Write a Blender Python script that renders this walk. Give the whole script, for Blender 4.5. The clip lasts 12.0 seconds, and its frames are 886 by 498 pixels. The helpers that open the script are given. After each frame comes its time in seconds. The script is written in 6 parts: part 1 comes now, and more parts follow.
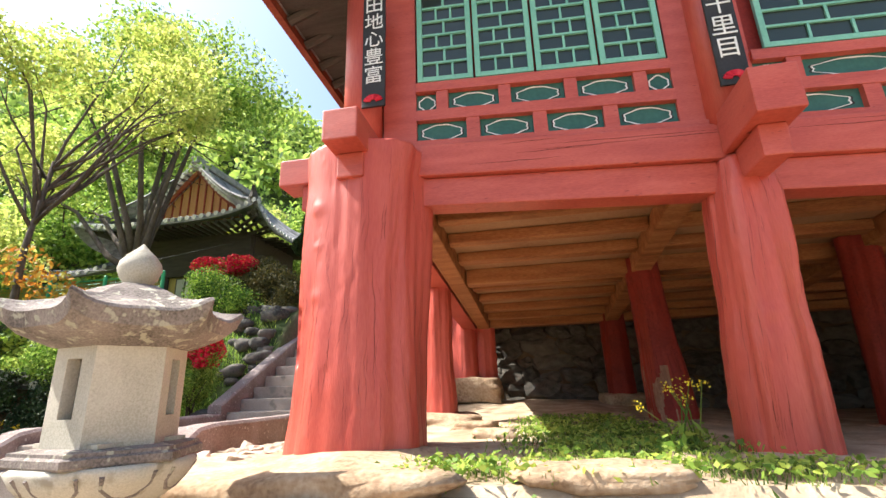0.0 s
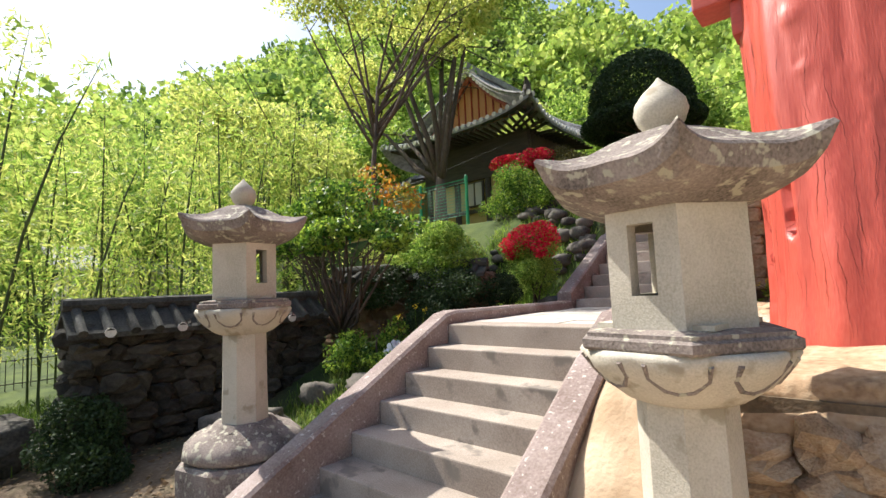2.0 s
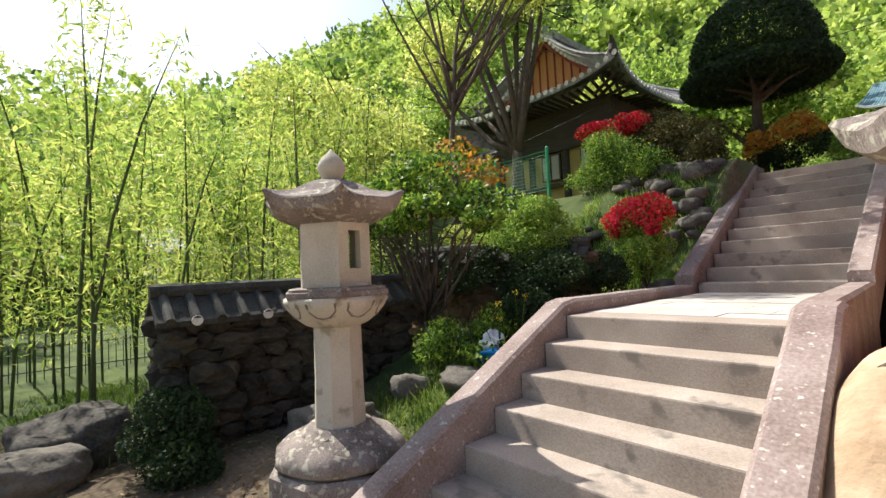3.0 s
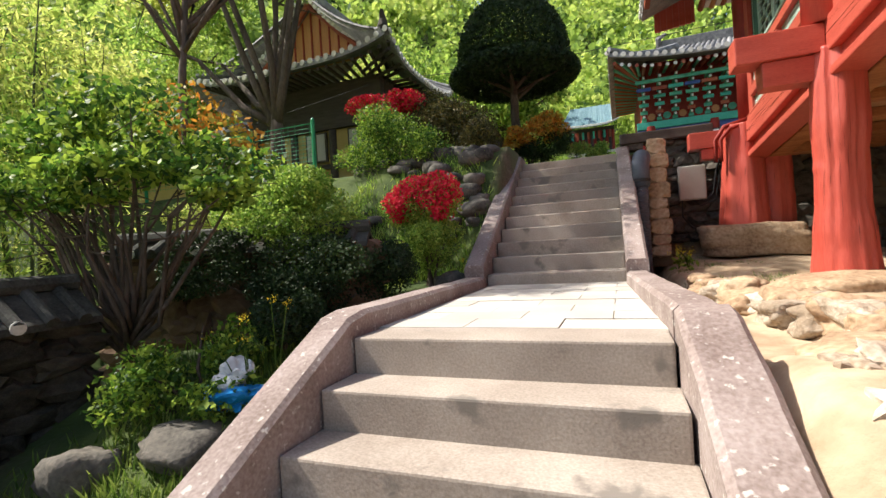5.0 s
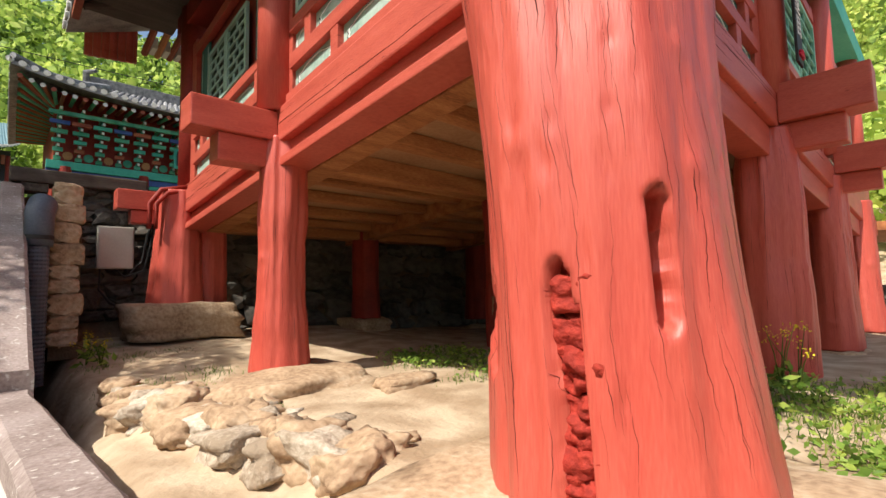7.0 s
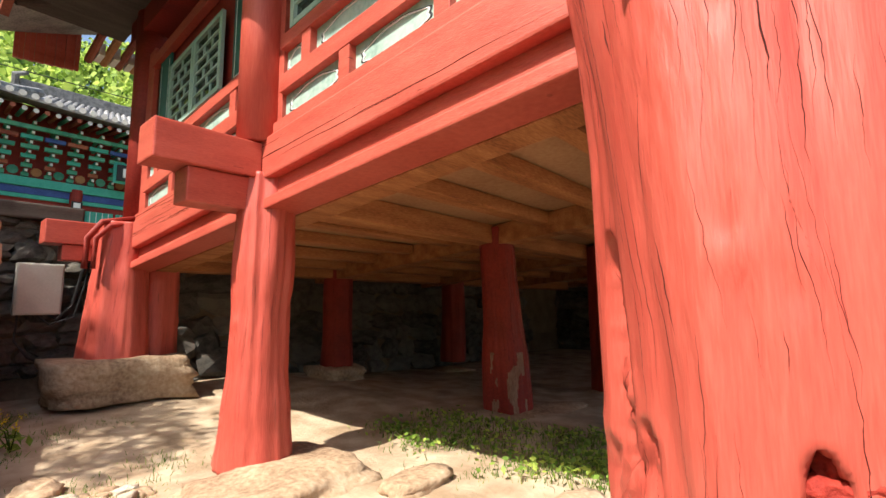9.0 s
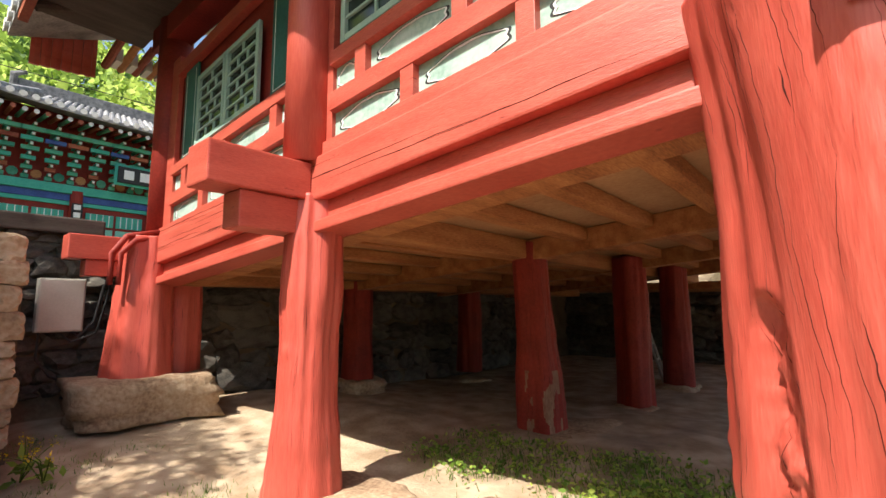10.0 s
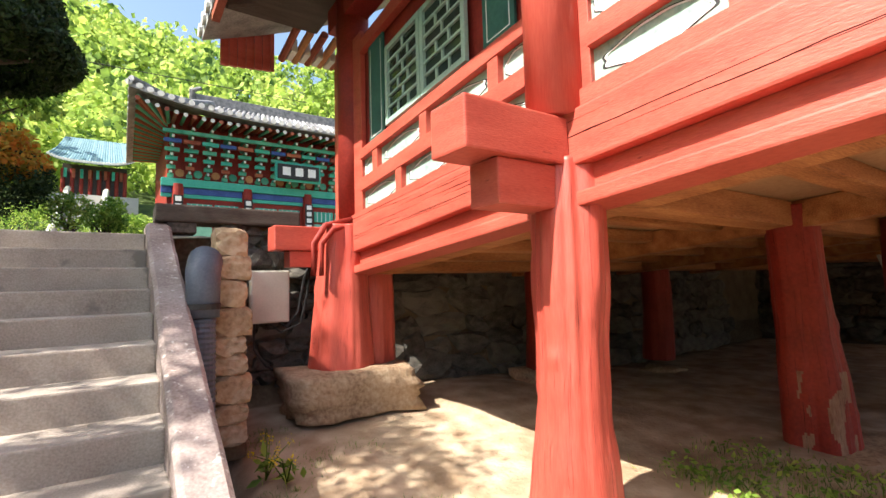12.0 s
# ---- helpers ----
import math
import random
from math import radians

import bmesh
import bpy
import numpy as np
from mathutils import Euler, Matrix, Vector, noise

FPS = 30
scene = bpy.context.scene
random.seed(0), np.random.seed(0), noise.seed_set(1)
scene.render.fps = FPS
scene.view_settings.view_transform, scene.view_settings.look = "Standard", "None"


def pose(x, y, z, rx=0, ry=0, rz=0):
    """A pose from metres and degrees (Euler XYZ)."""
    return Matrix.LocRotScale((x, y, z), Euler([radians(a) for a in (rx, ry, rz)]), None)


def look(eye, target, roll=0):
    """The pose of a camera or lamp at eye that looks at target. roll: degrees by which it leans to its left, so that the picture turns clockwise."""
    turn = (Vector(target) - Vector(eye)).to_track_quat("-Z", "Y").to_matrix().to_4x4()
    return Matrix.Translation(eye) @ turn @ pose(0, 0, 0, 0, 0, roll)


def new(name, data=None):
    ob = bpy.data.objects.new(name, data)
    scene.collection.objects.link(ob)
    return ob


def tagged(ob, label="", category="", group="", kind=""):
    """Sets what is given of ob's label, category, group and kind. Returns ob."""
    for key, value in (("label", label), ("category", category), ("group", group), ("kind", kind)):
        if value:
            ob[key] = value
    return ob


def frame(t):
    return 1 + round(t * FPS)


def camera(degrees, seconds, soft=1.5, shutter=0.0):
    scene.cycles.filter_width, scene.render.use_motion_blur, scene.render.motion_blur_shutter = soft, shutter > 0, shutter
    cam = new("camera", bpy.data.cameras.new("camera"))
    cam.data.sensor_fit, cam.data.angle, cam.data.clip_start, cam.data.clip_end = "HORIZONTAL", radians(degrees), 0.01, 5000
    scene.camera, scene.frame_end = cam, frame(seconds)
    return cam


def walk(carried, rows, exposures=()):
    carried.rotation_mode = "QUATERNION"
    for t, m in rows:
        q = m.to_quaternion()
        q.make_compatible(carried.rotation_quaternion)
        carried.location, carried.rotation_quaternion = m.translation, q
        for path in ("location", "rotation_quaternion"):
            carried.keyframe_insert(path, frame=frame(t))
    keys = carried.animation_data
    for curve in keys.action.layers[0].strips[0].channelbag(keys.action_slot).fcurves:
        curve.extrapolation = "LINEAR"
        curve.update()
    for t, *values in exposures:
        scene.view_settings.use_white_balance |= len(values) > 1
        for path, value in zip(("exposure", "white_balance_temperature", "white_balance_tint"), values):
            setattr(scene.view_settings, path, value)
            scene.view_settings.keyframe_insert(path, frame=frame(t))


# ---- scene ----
cam = camera(86.8, 12.0)
PATH = [
    (0, (4.345, -3.437, 0.356), (3.98, -1.555, 0.924), -1.8),
    (0.5, (4.065, -3.468, 0.305), (3.474, -1.587, 0.639), -2.0),
    (0.6, (4.063, -3.422, 0.323), (3.409, -1.558, 0.635), -1.7),
    (1, (3.714, -3.37, 0.302), (2.876, -1.571, 0.551), -2.0),
    (1.5, (3.321, -3.357, 0.287), (2.248, -1.681, 0.482), -2.2),
    (2, (2.956, -3.373, 0.326), (1.637, -1.88, 0.5), -2.5),
    (2.5, (2.578, -3.308, 0.323), (1.096, -1.972, 0.456), -2.6),
    (2.7, (2.43, -3.267, 0.347), (0.902, -1.982, 0.454), -2.6),
    (4.3, (1.533, -2.523, 0.462), (0.429, -0.855, 0.461), -3.6),
    (4.5, (1.447, -2.395, 0.441), (0.449, -0.662, 0.441), -3.6),
    (5, (1.295, -2.048, 0.424), (0.581, -0.18, 0.423), -3.4),
    (5.5, (1.202, -1.645, 0.407), (0.988, 0.344, 0.383), -3.0),
    (6, (1.182, -1.32, 0.407), (1.645, 0.626, 0.397), -1.9),
    (6.4, (1.226, -1.148, 0.486), (2.226, 0.583, 0.558), -1.4),
    (6.5, (1.248, -1.102, 0.505), (2.346, 0.568, 0.585), -1.2),
    (7, (1.384, -0.921, 0.657), (2.742, 0.538, 0.816), -1.1),
    (7.2, (1.421, -0.871, 0.699), (2.828, 0.541, 0.863), -1.5),
    (9, (1.46, -0.197, 1.003), (2.954, 1.11, 1.249), -0.4),
    (9.5, (1.368, -0.003, 1.051), (2.871, 1.294, 1.296), -0.3),
    (10, (1.276, 0.159, 1.181), (2.782, 1.452, 1.425), -0.3),
    (10.5, (1.315, 0.362, 1.21), (2.807, 1.673, 1.444), -0.4),
    (11, (1.321, 0.562, 1.302), (2.783, 1.908, 1.524), -0.4),
    (11.4, (1.251, 0.765, 1.27), (2.611, 2.219, 1.454), -0.5),
    (11.5, (1.212, 0.839, 1.275), (2.541, 2.324, 1.449), -0.8),
    (12, (1.123, 1.169, 1.28), (2.248, 2.815, 1.435), -1.6),
]
walk(cam, [(t, look(eye, target, roll)) for t, eye, target, roll in PATH],
     [(0, 1.38, 6150, 10), (1.5, 1.1, 6200, 10), (2.5, 0.75, 6250, 10), (4.5, 0.85, 6350, 10), (5.5, 0.72, 6400, 10), (6.5, 0.50, 6400, 10), (9, 1.0, 6350, 10), (10.5, 1.08, 6350, 10), (11.2, 1.25, 6300, 10), (12, 1.5, 6300, 10)])

# ---- world, sun, exposure ----

SUN_DIR = Vector((-1.0, -0.13, 1.3)).normalized()
world = bpy.data.worlds.new("world")
scene.world = world
world.use_nodes = True
sky = world.node_tree.nodes.new("ShaderNodeTexSky")
sky.sky_type, sky.sun_disc = "NISHITA", False
sky.sun_elevation = math.asin(SUN_DIR.z)
sky.sun_rotation = math.atan2(SUN_DIR.x, SUN_DIR.y)
sky.dust_density, sky.air_density = 3.0, 1.2
back = world.node_tree.nodes["Background"]
back.inputs["Strength"].default_value = 0.112
world.node_tree.links.new(sky.outputs[0], back.inputs["Color"])
sun_data = bpy.data.lights.new("sun", "SUN")
sun_data.energy, sun_data.angle, sun_data.color = 5.0, 0.009, (1.0, 0.93, 0.82)
sun = new("sun", sun_data)
sun.matrix_world = look(SUN_DIR * 60, (0, 0, 0))

# ---- materials ----


def mat(name, cols, scale=3.0, rough=0.8, bump=0.3, fine=40.0, stretch=(1, 1, 1), island=0.0, dist=0.02, trans=0.0, spots=None, metal=0.0, spec=0.3):
    """Noise-mixed paint: large patches between cols, fine grain, relief."""
    m = bpy.data.materials.new(name)
    m.use_nodes = True
    nt = m.node_tree
    n, l = nt.nodes, nt.links
    b = n["Principled BSDF"]
    co = n.new("ShaderNodeTexCoord")
    mp = n.new("ShaderNodeMapping")
    mp.inputs["Scale"].default_value = stretch
    l.new(co.outputs["Object"], mp.inputs["Vector"])
    big = n.new("ShaderNodeTexNoise")
    big.inputs["Scale"].default_value, big.inputs["Detail"].default_value = scale, 6
    small = n.new("ShaderNodeTexNoise")
    small.inputs["Scale"].default_value, small.inputs["Detail"].default_value = fine, 4
    l.new(mp.outputs[0], big.inputs["Vector"])
    l.new(mp.outputs[0], small.inputs["Vector"])
    mix = n.new("ShaderNodeMath")
    mix.operation = "MULTIPLY_ADD"
    mix.inputs[1].default_value = 0.45
    l.new(small.outputs[0], mix.inputs[0])
    half = n.new("ShaderNodeMath")
    half.operation = "MULTIPLY"
    half.inputs[1].default_value = 0.55
    l.new(big.outputs[0], half.inputs[0])
    l.new(half.outputs[0], mix.inputs[2])
    fac = mix.outputs[0]
    if island:
        geo = n.new("ShaderNodeNewGeometry")
        oi = n.new("ShaderNodeObjectInfo")
        both = n.new("ShaderNodeMath")
        both.operation = "ADD"
        l.new(geo.outputs["Random Per Island"], both.inputs[0])
        l.new(oi.outputs["Random"], both.inputs[1])
        fr = n.new("ShaderNodeMath")
        fr.operation = "FRACT"
        l.new(both.outputs[0], fr.inputs[0])
        sh = n.new("ShaderNodeMath")
        sh.operation = "MULTIPLY_ADD"
        sh.inputs[1].default_value = island
        l.new(fr.outputs[0], sh.inputs[0])
        l.new(fac, sh.inputs[2])
        off = n.new("ShaderNodeMath")
        off.operation = "SUBTRACT"
        off.inputs[1].default_value = island / 2
        l.new(sh.outputs[0], off.inputs[0])
        fac = off.outputs[0]
    ramp = n.new("ShaderNodeValToRGB")
    els = ramp.color_ramp.elements
    lo, hi = 0.34, 0.66
    els[0].position, els[0].color = lo, (*cols[0], 1)
    els[1].position, els[1].color = hi, (*cols[-1], 1)
    for i, c in enumerate(cols[1:-1], 1):
        e = els.new(lo + (hi - lo) * i / (len(cols) - 1))
        e.color = (*c, 1)
    l.new(fac, ramp.inputs[0])
    color = ramp.outputs[0]
    if spots:
        sc, lim, sc_col = spots
        sp = n.new("ShaderNodeTexNoise")
        sp.inputs["Scale"].default_value, sp.inputs["Detail"].default_value = sc, 8
        l.new(mp.outputs[0], sp.inputs["Vector"])
        mr = n.new("ShaderNodeMapRange")
        mr.inputs["From Min"].default_value, mr.inputs["From Max"].default_value = lim, lim + 0.06
        l.new(sp.outputs[0], mr.inputs[0])
        mx = n.new("ShaderNodeMix")
        mx.data_type = "RGBA"
        l.new(mr.outputs[0], mx.inputs[0])
        l.new(color, mx.inputs[6])
        mx.inputs[7].default_value = (*sc_col, 1)
        color = mx.outputs[2]
    l.new(color, b.inputs["Base Color"])
    b.inputs["Roughness"].default_value = rough
    b.inputs["Metallic"].default_value = metal
    b.inputs["Specular IOR Level"].default_value = spec
    if bump:
        bp = n.new("ShaderNodeBump")
        bp.inputs["Strength"].default_value, bp.inputs["Distance"].default_value = bump, dist
        l.new(mix.outputs[0], bp.inputs["Height"])
        l.new(bp.outputs[0], b.inputs["Normal"])
    if trans:
        tr = n.new("ShaderNodeBsdfTranslucent")
        l.new(color, tr.inputs["Color"])
        ms = n.new("ShaderNodeMixShader")
        ms.inputs[0].default_value = trans
        l.new(b.outputs[0], ms.inputs[1])
        l.new(tr.outputs[0], ms.inputs[2])
        l.new(ms.outputs[0], n["Material Output"].inputs["Surface"])
    return m


RED = mat("red_paint", [(0.42, 0.056, 0.038), (0.475, 0.078, 0.052), (0.53, 0.104, 0.072)], 1.4, 0.46, 0.60, 26, (5.0, 5.0, 0.45), dist=0.007, spots=(16, 0.72, (0.26, 0.03, 0.02)), spec=0.5)
CRACK = mat("crack_shadow_wood", [(0.03, 0.006, 0.004), (0.07, 0.010, 0.007)], 6, 0.9, 0.2, 40)
RED_H = mat("red_paint_beam", [(0.36, 0.055, 0.036), (0.45, 0.080, 0.052), (0.52, 0.110, 0.074)], 2.0, 0.45, 0.35, 30, (1, 1, 6), dist=0.010, spots=(9, 0.69, (0.18, 0.02, 0.014)), spec=0.5)
RED_RAW = mat("red_rough_wood", [(0.20, 0.016, 0.01), (0.40, 0.04, 0.022)], 8, 0.8, 1.0, 45, dist=0.03)
# Dark red; on inner columns and the north-west post it stands for shade.
RED_DK = mat("dark_and_shaded_red", [(0.18, 0.018, 0.012), (0.30, 0.032, 0.020)], 3, 0.6, 0.3, 40)
WOOD = mat("raw_wood", [(0.18, 0.06, 0.020), (0.34, 0.13, 0.045), (0.48, 0.22, 0.085)], 1.5, 0.7, 0.4, 24, (0.8, 6, 6), dist=0.008)
PLASTER = mat("clay_infill", [(0.30, 0.15, 0.075), (0.42, 0.24, 0.13)], 2, 0.9, 0.3, 30)
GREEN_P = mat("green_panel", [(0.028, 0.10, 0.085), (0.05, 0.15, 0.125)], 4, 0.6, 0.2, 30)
# West panels: sun glare is mixed into a paler green.
GREEN_SUN = mat("sunlit_green_panel", [(0.22, 0.33, 0.28), (0.34, 0.45, 0.39), (0.42, 0.51, 0.45)], 5, 0.45, 0.2, 30)
WHITE_L = mat("white_line", [(0.7, 0.72, 0.7), (0.85, 0.85, 0.82)], 6, 0.7, 0.1, 60)
BLACK_L = mat("black_line", [(0.02, 0.02, 0.02), (0.04, 0.04, 0.04)], 6, 0.6, 0.1, 60)
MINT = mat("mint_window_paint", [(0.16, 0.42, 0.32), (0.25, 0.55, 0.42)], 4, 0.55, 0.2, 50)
# West sashes: mint lightened and greyed to look sunlit.
MINT_SUN = mat("sunlit_window_paint", [(0.26, 0.38, 0.32), (0.38, 0.50, 0.42)], 4, 0.65, 0.2, 50)
CONC = mat("step_concrete", [(0.24, 0.195, 0.16), (0.33, 0.28, 0.235), (0.43, 0.375, 0.32)], 2.2, 0.9, 0.5, 90, dist=0.006, spots=(3.5, 0.60, (0.20, 0.175, 0.15)))
KERB = mat("kerb_concrete", [(0.17, 0.125, 0.11), (0.27, 0.215, 0.195), (0.36, 0.30, 0.28)], 3, 0.9, 0.7, 60, dist=0.008, spots=(26, 0.62, (0.48, 0.44, 0.40)))
PAVE = mat("pale_pavers", [(0.40, 0.37, 0.33), (0.52, 0.49, 0.44)], 2.5, 0.85, 0.3, 90, island=0.25, dist=0.003)
GRANITE = mat("lantern_granite", [(0.38, 0.35, 0.28), (0.50, 0.46, 0.38), (0.60, 0.56, 0.48)], 3, 0.9, 0.6, 110, dist=0.006, spots=(5, 0.60, (0.33, 0.29, 0.22)))
LICHEN = mat("weathered_roof_stone", [(0.09, 0.075, 0.065), (0.22, 0.185, 0.165), (0.33, 0.28, 0.25)], 3.5, 0.95, 0.8, 80, dist=0.008, spots=(18, 0.56, (0.40, 0.38, 0.30)))
ROCK = mat("sandy_rock", [(0.22, 0.14, 0.085), (0.40, 0.28, 0.175), (0.52, 0.41, 0.29)], 3, 0.95, 1.0, 28, island=0.12, dist=0.02)
ROCK_P = mat("pale_broken_stone", [(0.26, 0.20, 0.14), (0.42, 0.35, 0.27), (0.55, 0.49, 0.40)], 5, 0.95, 1.0, 40, island=0.25, dist=0.02)
# Garden wall stone with the shade of the trees in its colour.
ROCK_SHADE = mat("shaded_wall_stone", [(0.018, 0.017, 0.013), (0.05, 0.045, 0.035), (0.09, 0.08, 0.06)], 4, 0.95, 0.9, 35, island=0.2, dist=0.02)
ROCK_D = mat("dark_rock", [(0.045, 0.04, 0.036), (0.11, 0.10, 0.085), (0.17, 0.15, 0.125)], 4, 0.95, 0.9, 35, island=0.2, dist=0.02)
MORTAR = mat("mud_mortar", [(0.10, 0.075, 0.05), (0.20, 0.15, 0.10)], 4, 0.95, 0.7, 50)
SAND = mat("sandy_ground", [(0.36, 0.27, 0.18), (0.48, 0.375, 0.26), (0.56, 0.45, 0.33)], 1.3, 0.95, 0.8, 30, dist=0.02, spots=(5, 0.62, (0.27, 0.19, 0.12)))
TILE = mat("roof_tile", [(0.09, 0.09, 0.095), (0.21, 0.21, 0.215), (0.36, 0.355, 0.35)], 5, 0.7, 0.4, 50, island=0.2)
TILE_M = mat("mossy_roof_tile", [(0.025, 0.025, 0.022), (0.055, 0.055, 0.048), (0.09, 0.09, 0.08)], 5, 0.9, 0.5, 50, island=0.2)
TILE_END = mat("tile_end", [(0.5, 0.48, 0.44), (0.72, 0.70, 0.66)], 8, 0.8, 0.3, 50, island=0.2)
TILE_B = mat("blue_roof_tile", [(0.10, 0.19, 0.22), (0.20, 0.31, 0.34)], 5, 0.5, 0.3, 50, island=0.2)
BARK = mat("bark", [(0.05, 0.038, 0.028), (0.15, 0.115, 0.09)], 4, 0.95, 1.0, 30, (1, 1, 0.3), dist=0.02)
LEAF = mat("leaf_green", [(0.11, 0.21, 0.03), (0.27, 0.42, 0.07), (0.50, 0.60, 0.12)], 1.2, 0.5, 0, 5, island=0.35, trans=0.55)
LEAF_Y = mat("leaf_yellow_green", [(0.28, 0.38, 0.07), (0.50, 0.56, 0.13), (0.68, 0.68, 0.20)], 1.2, 0.5, 0, 5, island=0.35, trans=0.6)
LEAF_M = mat("leaf_mid_green", [(0.04, 0.10, 0.015), (0.13, 0.25, 0.03), (0.34, 0.46, 0.06)], 1.6, 0.5, 0, 5, island=0.5, trans=0.45)
LEAF_D = mat("leaf_dark", [(0.012, 0.028, 0.010), (0.025, 0.05, 0.015), (0.045, 0.08, 0.02)], 1.2, 0.6, 0, 5, island=0.3, trans=0.2)
LEAF_B = mat("leaf_brown_green", [(0.03, 0.035, 0.010), (0.08, 0.075, 0.02), (0.16, 0.13, 0.035)], 1.5, 0.6, 0, 5, island=0.4, trans=0.35)
LEAF_O = mat("leaf_orange", [(0.55, 0.20, 0.03), (0.70, 0.36, 0.05), (0.40, 0.36, 0.06)], 1.5, 0.6, 0, 5, island=0.4, trans=0.4)
LEAF_R = mat("azalea_flowers", [(0.55, 0.01, 0.03), (0.78, 0.03, 0.07), (0.85, 0.08, 0.12)], 3, 0.6, 0, 5, island=0.3, trans=0.35)
FOREST = mat("forest_leaves", [(0.07, 0.14, 0.04), (0.38, 0.52, 0.10), (0.70, 0.76, 0.20)], 0.09, 0.7, 0, 0.5, island=0.20, trans=0.45)
GRASS = mat("grass_blades", [(0.05, 0.10, 0.015), (0.12, 0.20, 0.03), (0.26, 0.32, 0.07)], 1.5, 0.7, 0, 5, island=0.3, trans=0.4)
CULM = mat("bamboo_culm", [(0.04, 0.055, 0.02), (0.09, 0.11, 0.04)], 4, 0.5, 0.1, 20)
DRY = mat("dry_leaves", [(0.16, 0.10, 0.05), (0.32, 0.22, 0.12)], 4, 0.8, 0, 20, island=0.4)
BOARD = mat("grey_metal_box", [(0.42, 0.40, 0.35), (0.50, 0.48, 0.42)], 4, 0.5, 0.1, 60)
PIPE = mat("blue_grey_plastic", [(0.07, 0.085, 0.11), (0.12, 0.14, 0.18)], 4, 0.45, 0.1, 60)
YELLOW_W = mat("ochre_plaster", [(0.42, 0.30, 0.10), (0.52, 0.39, 0.15)], 2, 0.9, 0.2, 40)
ORANGE_W = mat("orange_boards", [(0.42, 0.19, 0.08), (0.56, 0.28, 0.13)], 2, 0.8, 0.3, 20, (8, 8, 0.6), island=0.3)
DAN_G = mat("green_bracket_paint", [(0.05, 0.27, 0.18), (0.12, 0.42, 0.29)], 3, 0.6, 0.2, 30, island=0.3)
DAN_R = mat("red_bracket_paint", [(0.24, 0.05, 0.03), (0.38, 0.12, 0.06)], 3, 0.6, 0.2, 30, island=0.3)
DAN_B = mat("blue_paint", [(0.03, 0.06, 0.22), (0.06, 0.12, 0.35)], 3, 0.6, 0.2, 30)
TEAL = mat("teal_paint", [(0.04, 0.32, 0.25), (0.09, 0.45, 0.34)], 3, 0.6, 0.2, 30)
FENCE = mat("green_fence_paint", [(0.03, 0.28, 0.12), (0.06, 0.36, 0.17)], 3, 0.45, 0.1, 60)
BAGM = mat("blue_plastic", [(0.01, 0.17, 0.48), (0.02, 0.26, 0.65)], 5, 0.3, 0.4, 15)
BAGC = mat("clear_plastic_film", [(0.5, 0.52, 0.54), (0.75, 0.77, 0.79)], 8, 0.25, 0.5, 20)
YEL = mat("yellow_petals", [(0.75, 0.55, 0.02), (0.85, 0.68, 0.05)], 5, 0.6, 0, 10, trans=0.3)
DARKW = mat("dark_weathered_wood", [(0.05, 0.04, 0.035), (0.10, 0.085, 0.07)], 3, 0.85, 0.4, 30, (0.7, 5, 5))
GLASS = bpy.data.materials.new("window_glass")
GLASS.use_nodes = True
_g = GLASS.node_tree.nodes["Principled BSDF"]
_g.inputs["Base Color"].default_value = (0.03, 0.045, 0.04, 1)
_g.inputs["Roughness"].default_value = 0.08


